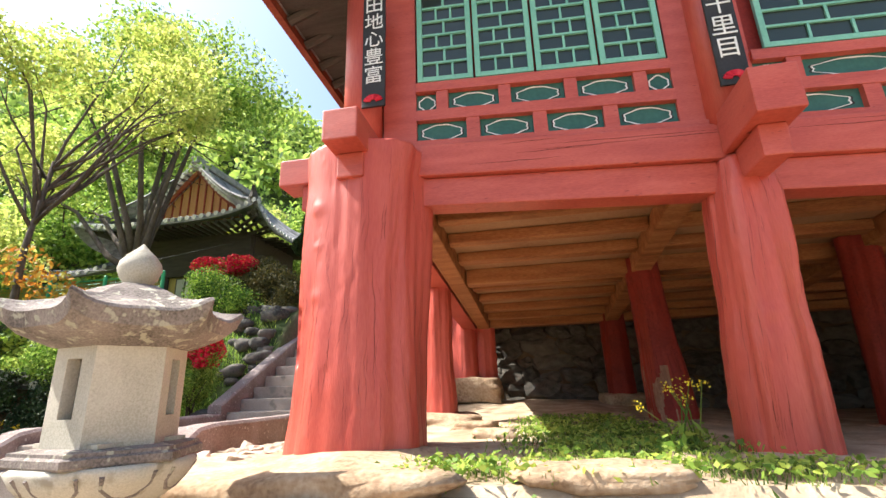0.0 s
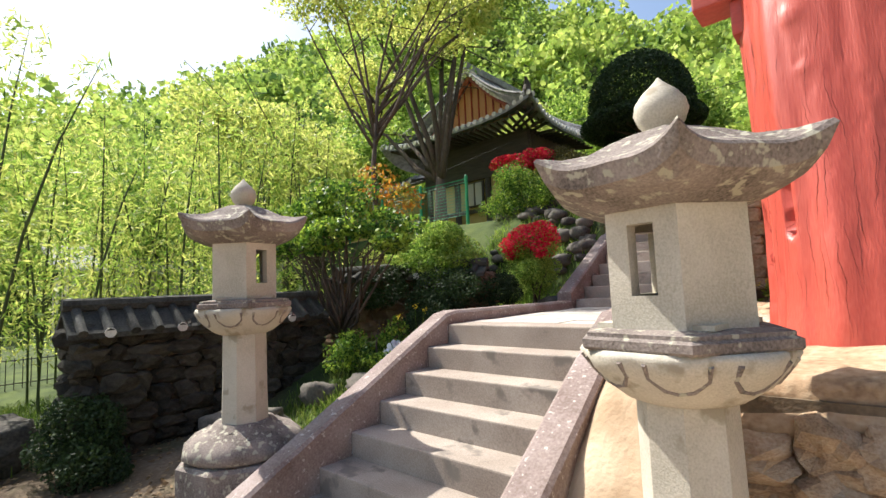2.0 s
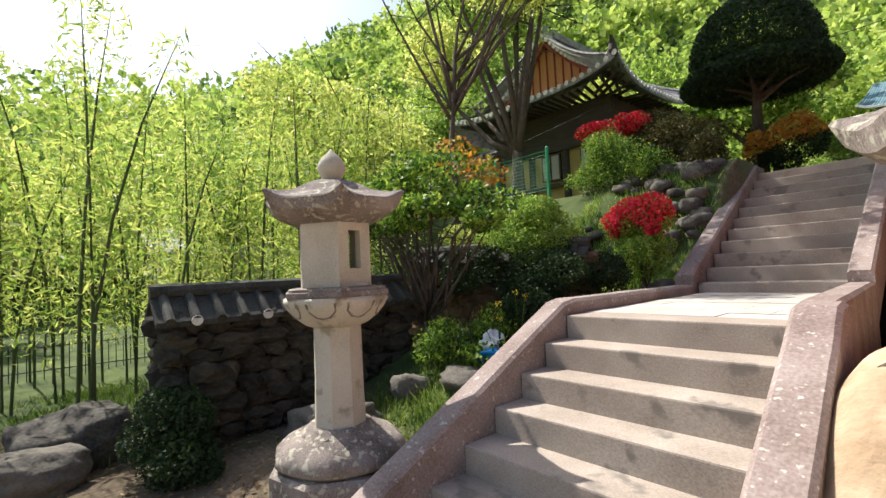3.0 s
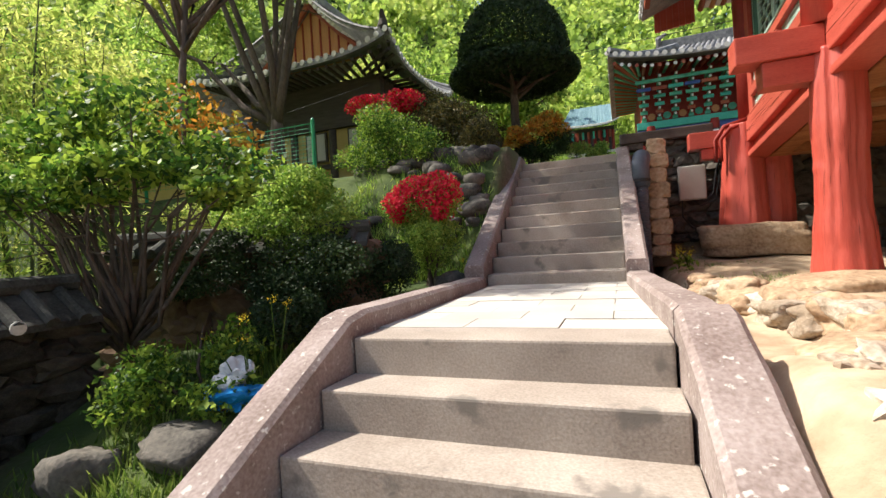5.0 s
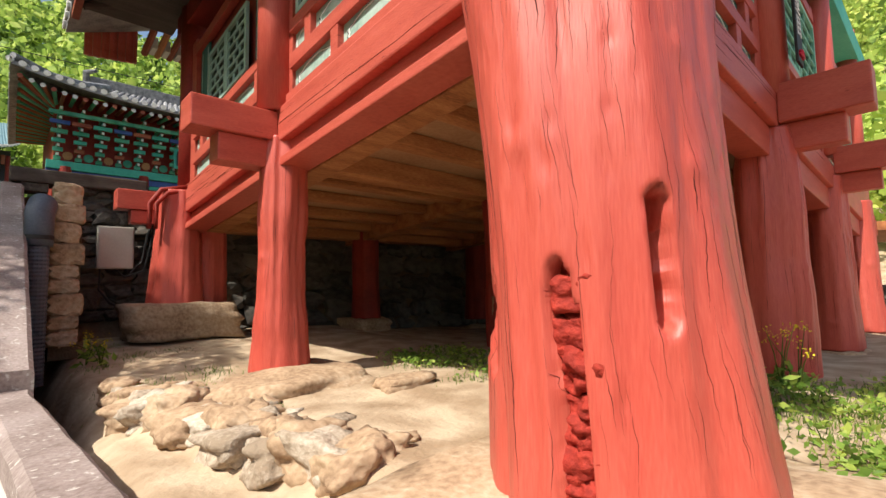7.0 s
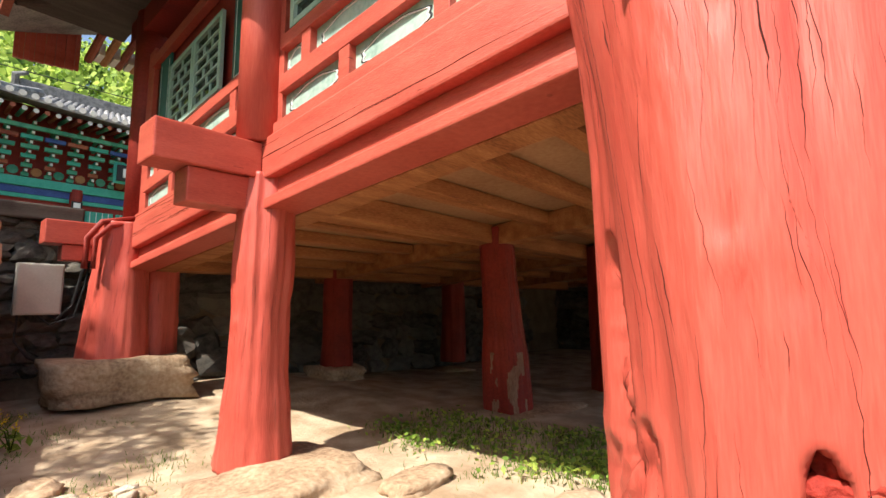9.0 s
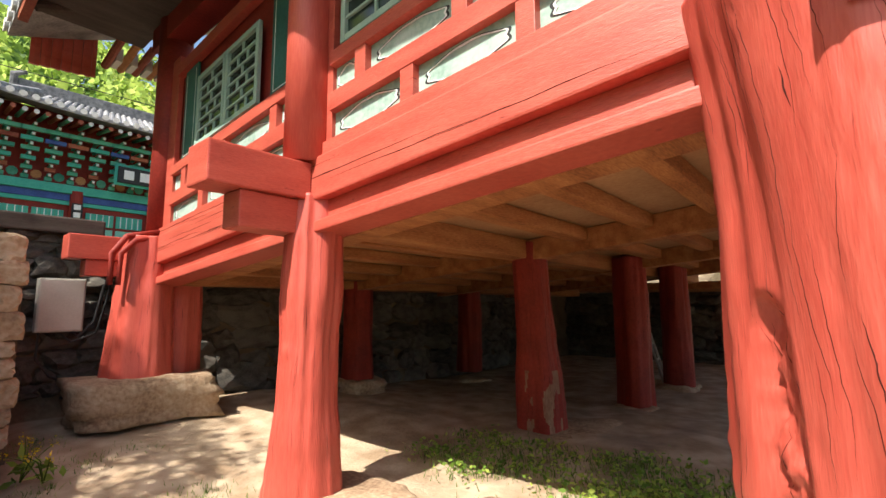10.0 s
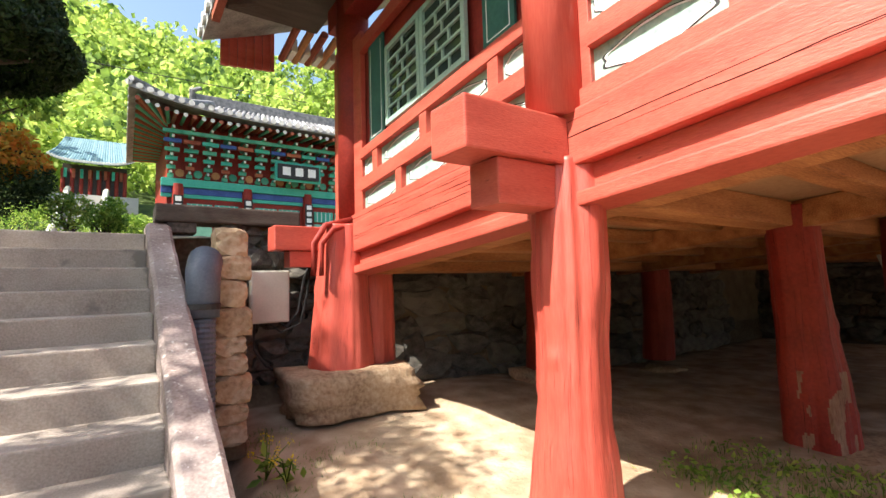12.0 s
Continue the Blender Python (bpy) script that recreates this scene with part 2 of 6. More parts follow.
def ground_material():
    """Sand on the terrace and the path, green and litter elsewhere, by place."""
    m = mat("ground_mix", [(0.07, 0.05, 0.032), (0.13, 0.095, 0.062), (0.21, 0.16, 0.11)], 1.2, 0.95, 0.9, 25, dist=0.03)
    nt = m.node_tree
    n, l = nt.nodes, nt.links
    b = n["Principled BSDF"]
    base = b.inputs["Base Color"].links[0].from_socket
    at = n.new("ShaderNodeAttribute")
    at.attribute_name = "cover"
    grass = n.new("ShaderNodeValToRGB")
    noise_t = n.new("ShaderNodeTexNoise")
    noise_t.inputs["Scale"].default_value, noise_t.inputs["Detail"].default_value = 1.6, 8
    co = n.new("ShaderNodeTexCoord")
    l.new(co.outputs["Object"], noise_t.inputs["Vector"])
    grass.color_ramp.elements[0].position, grass.color_ramp.elements[1].position = 0.35, 0.65
    grass.color_ramp.elements[0].color = (0.03, 0.05, 0.012, 1)
    grass.color_ramp.elements[1].color = (0.08, 0.11, 0.025, 1)
    l.new(noise_t.outputs[0], grass.inputs[0])
    sand = n.new("ShaderNodeValToRGB")
    noise_s = n.new("ShaderNodeTexNoise")
    noise_s.inputs["Scale"].default_value, noise_s.inputs["Detail"].default_value = 3.5, 10
    l.new(co.outputs["Object"], noise_s.inputs["Vector"])
    sand.color_ramp.elements[0].position, sand.color_ramp.elements[1].position = 0.35, 0.65
    sand.color_ramp.elements[0].color = (0.30, 0.21, 0.13, 1)
    sand.color_ramp.elements[1].color = (0.50, 0.39, 0.27, 1)
    l.new(noise_s.outputs[0], sand.inputs[0])
    sep = n.new("ShaderNodeSeparateColor")
    l.new(at.outputs["Color"], sep.inputs[0])
    out = base
    for i, layer in ((0, sand.outputs[0]), (1, grass.outputs[0])):
        soft = n.new("ShaderNodeMath")
        soft.operation = "MULTIPLY_ADD"
        soft.inputs[1].default_value = 0.8
        l.new(noise_t.outputs[0], soft.inputs[0])
        l.new(sep.outputs[i], soft.inputs[2])
        mr = n.new("ShaderNodeMapRange")
        mr.inputs["From Min"].default_value, mr.inputs["From Max"].default_value = 0.75, 1.05
        l.new(soft.outputs[0], mr.inputs[0])
        mx = n.new("ShaderNodeMix")
        mx.data_type = "RGBA"
        l.new(mr.outputs[0], mx.inputs[0])
        l.new(out, mx.inputs[6])
        l.new(layer, mx.inputs[7])
        out = mx.outputs[2]
    l.new(out, b.inputs["Base Color"])
    return m


# ---- builders ----


def part(name, bm, material, parent=None, label="", smooth=False):
    me = bpy.data.meshes.new(name)
    bmesh.ops.recalc_face_normals(bm, faces=bm.faces)
    bm.to_mesh(me)
    bm.free()
    if smooth:
        me.polygons.foreach_set("use_smooth", [True] * len(me.polygons))
    me.materials.append(material)
    ob = new(name, me)
    if parent is not None:
        ob.parent = parent
    return tagged(ob, label=label)


def same(name, mesh_ob, parent, m):
    """Another piece on the same mesh."""
    ob = new(name, mesh_ob.data)
    ob.parent = parent
    ob.matrix_basis = m
    return ob


def thing(name, label, category, group="", at=(0, 0, 0), rz=0, kind=""):
    ob = new(name)
    ob.matrix_basis = pose(*at, 0, 0, rz)
    ob.empty_display_size = 0.1
    return tagged(ob, label, category, group, kind)


def box(x0, x1, y0, y1, z0, z1, bevel=0.0, bm=None):
    bm = bm or bmesh.new()
    vs = [bm.verts.new((x, y, z)) for z in (z0, z1) for x, y in ((x0, y0), (x1, y0), (x1, y1), (x0, y1))]
    fs = [bm.faces.new([vs[i] for i in q]) for q in ((3, 2, 1, 0), (4, 5, 6, 7), (0, 1, 5, 4), (1, 2, 6, 5), (2, 3, 7, 6), (3, 0, 4, 7))]
    if bevel:
        es = list({e for f in fs for e in f.edges})
        bmesh.ops.bevel(bm, geom=es, offset=bevel, segments=2, affect="EDGES", profile=0.6)
    return bm


def rings(profile, n=12, rot=0.0, bm=None, wobble=None, centre=(0, 0), cap=True):
    """Stacked rings (radius, z[, dx, dy]) round an upright axis."""
    bm = bm or bmesh.new()
    loops = []
    for i, row in enumerate(profile):
        r, z = row[0], row[1]
        dx, dy = (row[2], row[3]) if len(row) > 2 else (0, 0)
        loop = []
        for k in range(n):
            a = rot + 2 * math.pi * k / n
            rr = r * (wobble(a, z) if wobble else 1)
            loop.append(bm.verts.new((centre[0] + dx + rr * math.cos(a), centre[1] + dy + rr * math.sin(a), z)))
        loops.append(loop)
    for a, b in zip(loops, loops[1:]):
        for k in range(n):
            bm.faces.new((a[k], a[(k + 1) % n], b[(k + 1) % n], b[k]))
    if cap:
        bm.faces.new(loops[0][::-1])
        bm.faces.new(loops[-1])
    return bm


def tube(points, radii, n=8, bm=None):
    bm = bm or bmesh.new()
    pts = [Vector(p) for p in points]
    if not hasattr(radii, "__len__"):
        radii = [radii] * len(pts)
    loops = []
    for i, p in enumerate(pts):
        d = (pts[min(i + 1, len(pts) - 1)] - pts[max(i - 1, 0)]).normalized()
        side = d.cross(Vector((0, 0, 1)))
        side = side.normalized() if side.length > 0.05 else Vector((1, 0, 0))
        up = side.cross(d).normalized()
        loops.append([bm.verts.new(p + (side * math.cos(a) + up * math.sin(a)) * radii[i]) for a in (2 * math.pi * k / n for k in range(n))])
    for a, b in zip(loops, loops[1:]):
        for k in range(n):
            bm.faces.new((a[k], a[(k + 1) % n], b[(k + 1) % n], b[k]))
    bm.faces.new(loops[0][::-1])
    bm.faces.new(loops[-1])
    return bm


def rock_bm(sx, sy, sz, seed, sub=2, rough=0.25, flat=0.0, bm=None, at=(0, 0, 0), square=0.5):
    """A lump of stone, sx by sy by sz, partly squared, base at z 0 of its place."""
    own = bmesh.new()
    bmesh.ops.create_icosphere(own, subdivisions=sub, radius=1.0)
    off = Vector((seed * 3.17, seed * 1.31, seed * 7.7))
    for v in own.verts:
        p = v.co.copy()
        m = max(abs(p.x), abs(p.y), abs(p.z))
        p = p.lerp(p / m, square)
        d = 1 + rough * (noise.noise(p * 1.1 + off) + 0.5 * noise.noise(p * 2.7 + off))
        v.co = Vector((p.x * d * sx / 2, p.y * d * sy / 2, p.z * d * sz / 2)) + Vector((at[0], at[1], at[2] + sz / 2 * 0.9))
    if bm is None:
        return own
    me = bpy.data.meshes.new("tmp")
    own.to_mesh(me)
    own.free()
    bm.from_mesh(me)
    bpy.data.meshes.remove(me)
    return bm


def quads(name, v, material, parent=None, label="", kind=""):
    """One mesh of loose four-cornered leaves; v is (n, 4, 3)."""
    n = len(v)
    me = bpy.data.meshes.new(name)
    me.vertices.add(4 * n)
    me.vertices.foreach_set("co", np.ascontiguousarray(v, dtype=np.float32).ravel())
    me.loops.add(4 * n)
    me.loops.foreach_set("vertex_index", np.arange(4 * n, dtype=np.int32))
    me.polygons.add(n)
    me.polygons.foreach_set("loop_start", np.arange(0, 4 * n, 4, dtype=np.int32))
    me.update(calc_edges=True)
    me.materials.append(material)
    ob = new(name, me)
    if parent is not None:
        ob.parent = parent
    return tagged(ob, label=label, kind=kind)


def leaves(rng, centres, size, aspect=0.55, droop=0.0, flat=0.0):
    """Leaf quads with a folded, pointed outline at the centres."""
    n = len(centres)
    u = rng.normal(size=(n, 3))
    u[:, 2] = u[:, 2] * (1 - flat) - droop
    u /= np.linalg.norm(u, axis=1, keepdims=True)
    w = rng.normal(size=(n, 3))
    w[:, 2] *= 1 - flat * 0.7
    w -= (w * u).sum(1, keepdims=True) * u
    w /= np.linalg.norm(w, axis=1, keepdims=True)
    s = size * rng.uniform(0.6, 1.35, (n, 1))
    tip, mid = u * s, w * s * aspect / 2
    c = np.asarray(centres)
    return np.stack([c - tip * 0.5, c - tip * 0.05 + mid, c + tip * 0.5, c - tip * 0.05 - mid], 1)


def clump_points(rng, n, blobs, shell=0.55):
    """Points in the outer shells of many ellipsoids (x, y, z, rx, ry, rz)."""
    b = np.asarray(blobs, float)
    w = b[:, 3] * b[:, 4] + b[:, 4] * b[:, 5]
    pick = rng.choice(len(b), n, p=w / w.sum())
    d = rng.normal(size=(n, 3))
    d /= np.linalg.norm(d, axis=1, keepdims=True)
    r = rng.uniform(shell, 1.0, (n, 1)) ** 0.6
    return b[pick, :3] + d * r * b[pick, 3:]


def sub_blobs(rng, blob, k, share=0.42, spread=0.78):
    x, y, z, rx, ry, rz = blob
    d = rng.normal(size=(k, 3))
    d /= np.linalg.norm(d, axis=1, keepdims=True)
    d *= rng.uniform(0.35, 1.0, (k, 1)) ** 0.5 * spread
    s = share * rng.uniform(0.6, 1.3, (k, 1))
    return np.hstack([np.array([x, y, z]) + d * (rx, ry, rz), s * np.array([rx, ry, rz])])


# ---- ground ----
def sstep(a, b, v):
    t = np.clip((v - a) / (b - a), 0, 1)
    return t * t * (3 - 2 * t)


def ground_z(x, y):
    """Height of the ground at x, y (arrays)."""
    x, y = np.asarray(x, float), np.asarray(y, float)
    low = -1.26 + 0 * x
    right = low + (1.26 - 0.07) * sstep(-2.0, -0.35, y) * sstep(1.2, 1.9, x)
    inner = sstep(1.85, 2.5, x) * sstep(-1.19 - 0.9 * (1 - sstep(2.2, 2.6, x)), -1.06, y) * (1.26 - 0.08)
    right = np.maximum(right, low + inner)
    right += 0.16 * sstep(2.9, 6.2, y) * sstep(1.5, 2.2, x) * (1 - sstep(4.5, 7.0, x))
    edge = 1.97 + 0.21 * (3.3 - y)
    right -= 0.15 * (1 - sstep(edge - 0.14, edge + 0.02, x)) * sstep(0.0, 0.9, y) * (1 - sstep(5.6, 6.2, y))
    right -= 0.12 * sstep(5, 9, x) * sstep(-1.0, 0, y)
    left = low + 0.10 * sstep(-2.5, -1.5, y) + 0.75 * sstep(-1.2, 1.2, y) + 0.45 * sstep(1.2, 3.4, y) * sstep(-4.0, -2.0, x) + 2.0 * sstep(3.5, 5.6, y) * sstep(-14, -9, x)
    left -= 0.6 * sstep(-2.6, -4.0, x) * sstep(-1, 1.2, y) * (1 - sstep(3.4, 5.0, y))
    side = sstep(-0.35, -0.05, x)
    z = left * (1 - side) + np.where(x > 1.35, right, low) * side
    z = np.where((x > -0.15) & (x < 1.6) & (y > -2.4), np.minimum(z, -1.3), z)
    z = np.where((x > -0.1) & (x < 1.55) & (y > -0.9), np.minimum(z, -0.75 + 0 * x), z)
    top = 2.0 + 0.22 * sstep(7, 12, y) - 0.17 * (1 - sstep(6.6, 8.5, y)) * sstep(-1.2, -0.5, x)
    up = np.where(x > 1.2, sstep(6.35, 6.45, y), sstep(5.2, 6.2, y))
    up = np.where((x > -0.6) & (x <= 1.5), sstep(6.3, 6.5, y), up)
    z = z * (1 - up) + top * up
    z += np.where((y > 6.6), 6.5 * sstep(37, 47, y), 0)
    far = np.hypot(x - 2, y)
    z += 60 * sstep(48, 170, y - 0.35 * x) + 20 * sstep(24, 90, -x) + 40 * sstep(26, 110, x) * sstep(-70, 20, y)
    z += np.where((x < 0) & (y < 5.5), -0.25 * sstep(-5, -9, x), 0)
    return z


def axis(lo, hi, near_lo, near_hi, step):
    mid = np.arange(near_lo, near_hi, step)
    a = near_lo - np.cumsum(step * 1.16 ** np.arange(1, 60))
    b = mid[-1] + np.cumsum(step * 1.16 ** np.arange(1, 60))
    return np.concatenate([[lo], a[a > lo][::-1], mid, b[b < hi], [hi]])


gx, gy = axis(-400, 400, -5, 7, 0.075), axis(-300, 420, -3.5, 7.5, 0.075)
GX, GY = np.meshgrid(gx, gy, indexing="ij")
GZ = ground_z(GX, GY)
flatn = np.array([noise.noise(Vector((a * 1.7, b * 1.7, 0))) * 0.03 + noise.noise(Vector((a * 7, b * 7, 2))) * 0.012 for a, b in zip(GX.ravel(), GY.ravel())]).reshape(GX.shape)
GZ += flatn
gm = bpy.data.meshes.new("ground")
nx, ny = GX.shape
idx = np.arange(nx * ny).reshape(nx, ny)
gf = np.stack([idx[:-1, :-1], idx[1:, :-1], idx[1:, 1:], idx[:-1, 1:]], -1).reshape(-1, 4)
gm.from_pydata(np.stack([GX, GY, GZ], -1).reshape(-1, 3).tolist(), [], gf.tolist())
gm.polygons.foreach_set("use_smooth", [True] * len(gm.polygons))
cover = gm.color_attributes.new("cover", "FLOAT_COLOR", "POINT")
sandy = sstep(1.4, 1.7, GX) * (1 - sstep(6.0, 6.6, GY))
green = (1 - sstep(-0.6, 0.0, GX)) * (0.35 + 0.45 * sstep(-1.5, 0.5, GY)) + 0.8 * sstep(-4.5, -7, GX) + 0.8 * sstep(14, 26, GY)
# Less sand under the pavilion: the darker base deepens the shade there.
sandy = sandy * (1 - 0.35 * sstep(3.5, 4.3, GX) * sstep(0.9, 1.6, GY))
sandy = np.where(GY > 6.5, 0.35 * (GX > 0), sandy)
cc = np.stack([sandy, np.clip(green, 0, 0.8), 0 * sandy, 0 * sandy + 1], -1)
cover.data.foreach_set("color", cc.astype(np.float32).ravel())
gm.materials.append(ground_material())
ground = tagged(new("ground", gm), "sandy terrace earth, trodden path and grassy slopes with leaf litter", "ground", kind="structure")

# ---- stairs ----
R = 0.18
rng = np.random.default_rng(3)


def step_bm(x0, x1, y0, y1, z0, z1):
    bm = box(x0, x1, y0, y1, z0, z1, 0.012)
    return bm


lower = tagged(new("lower_stairs"), "flight of worn grey concrete steps up to the paved landing", "stairs", kind="structure")
TREAD = 0.28
for k in range(7):
    y0 = -k * TREAD
    w = 0.012 * k
    part("step", step_bm(-w, 1.47 + 0.015 * k, y0, y0 + TREAD + 0.03, -R * k - 0.5, -R * k), CONC, lower)
landing = tagged(new("landing"), "sunlit landing paved with pale stone slabs between low kerbs", "pavement", kind="structure")
part("bed", box(-0.1, 1.5, 0.30, 2.90, -0.6, -0.012), CONC, landing)
upper = tagged(new("upper_stairs"), "long flight of weathered concrete steps up to the upper court", "stairs", kind="structure")
UT, UR = 0.34, 0.172
for k in range(11):
    y0 = 2.87 + k * UT
    sx = -0.09 - 0.02 * k
    part("step", step_bm(sx, 1.32 - 0.004 * k, y0, y0 + UT + 0.03, UR * k - 0.6, UR * (k + 1) - 0.06), CONC, upper)


def kerb(name, pts, width, depth, parent, label=""):
    """A kerb along points (x, y, z of its top middle)."""
    bm = bmesh.new()
    P = [Vector(p) for p in pts]
    fine = [P[0]]
    for a, b in zip(P, P[1:]):
        k = max(2, int((b - a).length / 0.12))
        fine += [a.lerp(b, i / k) for i in range(1, k + 1)]
    sect = [(-width / 2, -depth), (-width / 2, -0.025), (-width / 2 + 0.025, 0), (width / 2 - 0.025, 0), (width / 2, -0.025), (width / 2, -depth)]
    loops = []
    for i, p in enumerate(fine):
        d = fine[min(i + 1, len(fine) - 1)] - fine[max(i - 1, 0)]
        s = Vector((d.y, -d.x, 0)).normalized()
        j = noise.noise(p * 5) * 0.006
        loops.append([bm.verts.new(p + s * (a + j) + Vector((0, 0, z + (j if z > -0.1 else 0)))) for a, z in sect])
    for a, b in zip(loops, loops[1:]):
        for k in range(len(sect)):
            bm.faces.new((a[k], a[(k + 1) % 6], b[(k + 1) % 6], b[k]))
    bm.faces.new(loops[0])
    bm.faces.new(loops[-1][::-1])
    return part(name, bm, KERB, parent, label)


SLOPE = R / TREAD
kerbs = tagged(new("stair_kerbs"), "weathered grey-brown concrete kerbs along both sides of the stairs", "kerb", kind="structure")
kerb("kerb", [(-0.19, -2.15, -1.05), (-0.12, 0.02, 0.10), (-0.12, 0.16, 0.12)], 0.21, 0.6, kerbs)
kerb("kerb", [(-0.12, 0.16, 0.12), (-0.19, 2.74, 0.10)], 0.2, 0.6, kerbs)
kerb("kerb", [(-0.20, 2.74, 0.22), (-0.40, 6.3, 1.99), (-0.41, 6.72, 1.99)], 0.21, 0.5, kerbs)
kerb("kerb", [(1.70, -2.15, -1.05), (1.60, 0.02, 0.12), (1.60, 0.16, 0.13)], 0.23, 0.6, kerbs)
kerb("kerb", [(1.58, 0.16, 0.13), (1.42, 2.60, 0.11), (1.42, 2.74, 0.11)], 0.2, 0.6, kerbs)
kerb("kerb", [(1.42, 2.74, 0.22), (1.38, 6.25, 1.93), (1.38, 6.66, 1.93)], 0.2, 0.5, kerbs)

# ---- pavilion ----
def settle(x, y):
    """How far the old frame has risen or sunk from level at a place."""
    return (0.12 - 0.06 * (x - 3.0)) if y < 0 else (0.186 - 0.0855 * y)


def sag(ob, far=0.0):
    """Let the mesh of a beam or board follow the settled frame."""
    for v in ob.data.vertices:
        v.co.z += settle(v.co.x, -1.0 if far else v.co.y)
    return ob


pav = tagged(new("pavilion_frame"), "red-painted timber frame of the raised pavilion", "wall", kind="structure")
COLS = []


def column(name, label, x, y, z0, z1, prof, lean=(0, 0), seed=0, dents=(), flutes=0.05, n=72, rows=90, material=None, group="pavilion columns", squash=1.0, bulge=(0, 0)):
    """A raw tree trunk as a column. prof: radii at even steps; dents: (angle, z, half angle, half height, depth)."""
    top = thing(name, label, "column", group, (x, y, z0))
    H = z1 - z0
    raw = bmesh.new()

    def dent(a, z):
        total = 0
        for da, dz, ha, hz, dep in dents:
            d = math.atan2(math.sin(a - da), math.cos(a - da)) / ha
            e = (z - dz) / hz
            q = d * d + e ** 4
            if q < 1:
                total = max(total, dep * min(1, (1 - q) * 2.5))
        return total

    rk = random.Random(seed * 13 + 5)
    knots = [(rk.uniform(0, 6.28), rk.uniform(0.1, 0.95) * H, rk.uniform(0.03, 0.055), rk.uniform(0.008, 0.018)) for i in range(int(24 * prof[0]))]

    def radius(a, t):
        f = t * (len(prof) - 1)
        i = min(int(f), len(prof) - 2)
        s = f - i
        s = s * s * (3 - 2 * s)
        return prof[i] * (1 - s) + prof[i + 1] * s
    loops = []
    for j in range(rows + 1):
        t = j / rows
        loop = []
        for k in range(n):
            a = 2 * math.pi * k / n
            r = radius(a, t)
            p = Vector((math.cos(a), math.sin(a), 0))
            q = Vector((p.x * 1.3, p.y * 1.3, t * H * 0.55 + seed * 9))
            r *= 1 + 0.20 * noise.noise(q * 1.1) + flutes * noise.noise(Vector((p.x * 5, p.y * 5, t * H * 0.5 + seed)))
            crack = noise.noise(Vector((p.x * 11, p.y * 11, t * H * 0.9 + seed * 3)))
            r *= 1 + bulge[1] * max(0, math.cos(a - bulge[0])) ** 6
            r -= 0.008 * max(0, 0.07 - abs(crack)) / 0.07
            for ka, kz, ks, kh in knots:
                g = ((math.atan2(math.sin(a - ka), math.cos(a - ka)) * r) ** 2 + (t * H - kz) ** 2) / ks ** 2
                if g < 6:
                    r += kh * math.exp(-g) - 0.4 * kh * math.exp(-g * 9)
            dd = dent(a, t * H)
            r -= max(0.35 * dd, dd + min(1, dd / 0.13) * (0.07 * noise.noise(Vector((p.x * 9, p.y * 9, t * H * 9))) + 0.07 * noise.noise(Vector((p.x * 24, p.y * 24, t * H * 22)))))
            loop.append(raw.verts.new((p.x * r + lean[0] * t, p.y * r * squash + lean[1] * t, t * H)))
        loops.append(loop)
    for a, b in zip(loops, loops[1:]):
        for k in range(n):
            raw.faces.new((a[k], a[(k + 1) % n], b[(k + 1) % n], b[k]))
    raw.faces.new(loops[0][::-1])
    raw.faces.new(loops[-1])
    shaft = part("shaft", raw, material or RED, top, smooth=True)
    shaft.data.update()
    rc = random.Random(seed * 7 + 1)
    cb = bmesh.new()
    for c in range(int(520 * prof[0])):
        k, j = rc.uniform(0, n), rc.uniform(2, rows * 0.85)
        run = int(rc.uniform(0.05, 0.26 if c % 12 else 0.5) * rows)
        w = rc.uniform(0.0005, 0.0012) if c % 14 else rc.uniform(0.0014, 0.0026)
        pts, rad = [], []
        for q in range(run):
            jj = int(j) + q
            if jj >= rows:
                break
            k += (rc.uniform(-0.22, 0.22) + 0.10 * math.sin(jj * 0.15 + seed)) * n / 168
            k0 = int(math.floor(k)) % n
            f = k - math.floor(k)
            va = shaft.data.vertices[jj * n + k0].co.lerp(shaft.data.vertices[jj * n + (k0 + 1) % n].co, f)
            pts.append((va.x, va.y, va.z))
            rad.append(w * max(0.12, math.sin(math.pi * q / max(1, run - 1))))
        if len(pts) > 4:
            tube(pts, rad, 4, cb)
    tagged(part("drying_crack", cb, CRACK, top), kind="stuff")
    return top


thick = column("column", "very thick red-painted trunk column with cracks and a rubble-filled hollow, on a flat rock", 3.05, -0.11, -0.08, 2.20,
       [0.525, 0.51, 0.50, 0.50, 0.50, 0.51, 0.53], (-0.02, 0.13), 1,
       dents=((math.pi + 0.16, 0.34, 0.12, 0.48, 0.20), (math.pi + 0.86, 0.80, 0.07, 0.21, 0.16), (2.05, 0.88, 0.20, 0.42, 0.06), (2.35, 0.60, 0.12, 0.20, 0.05), (1.8, 0.4, 0.12, 0.3, 0.04)), n=168, rows=130, squash=0.84, bulge=(math.radians(78), 0.30))
rk = random.Random(8)
for i in range(12):
    ob = part("rubble_piece", rock_bm(0.16, rk.uniform(0.14, 0.19), rk.uniform(0.09, 0.14), 400 + i, 4, 0.5, square=0.3), RED_RAW, thick, smooth=True)
    rr = rk.uniform(0.350, 0.375)
    a = math.pi + 0.16 + rk.uniform(-0.05, 0.05)
    ob.location = (rr * math.cos(a), rr * math.sin(a) * 0.84, 0.03 + i * 0.062)
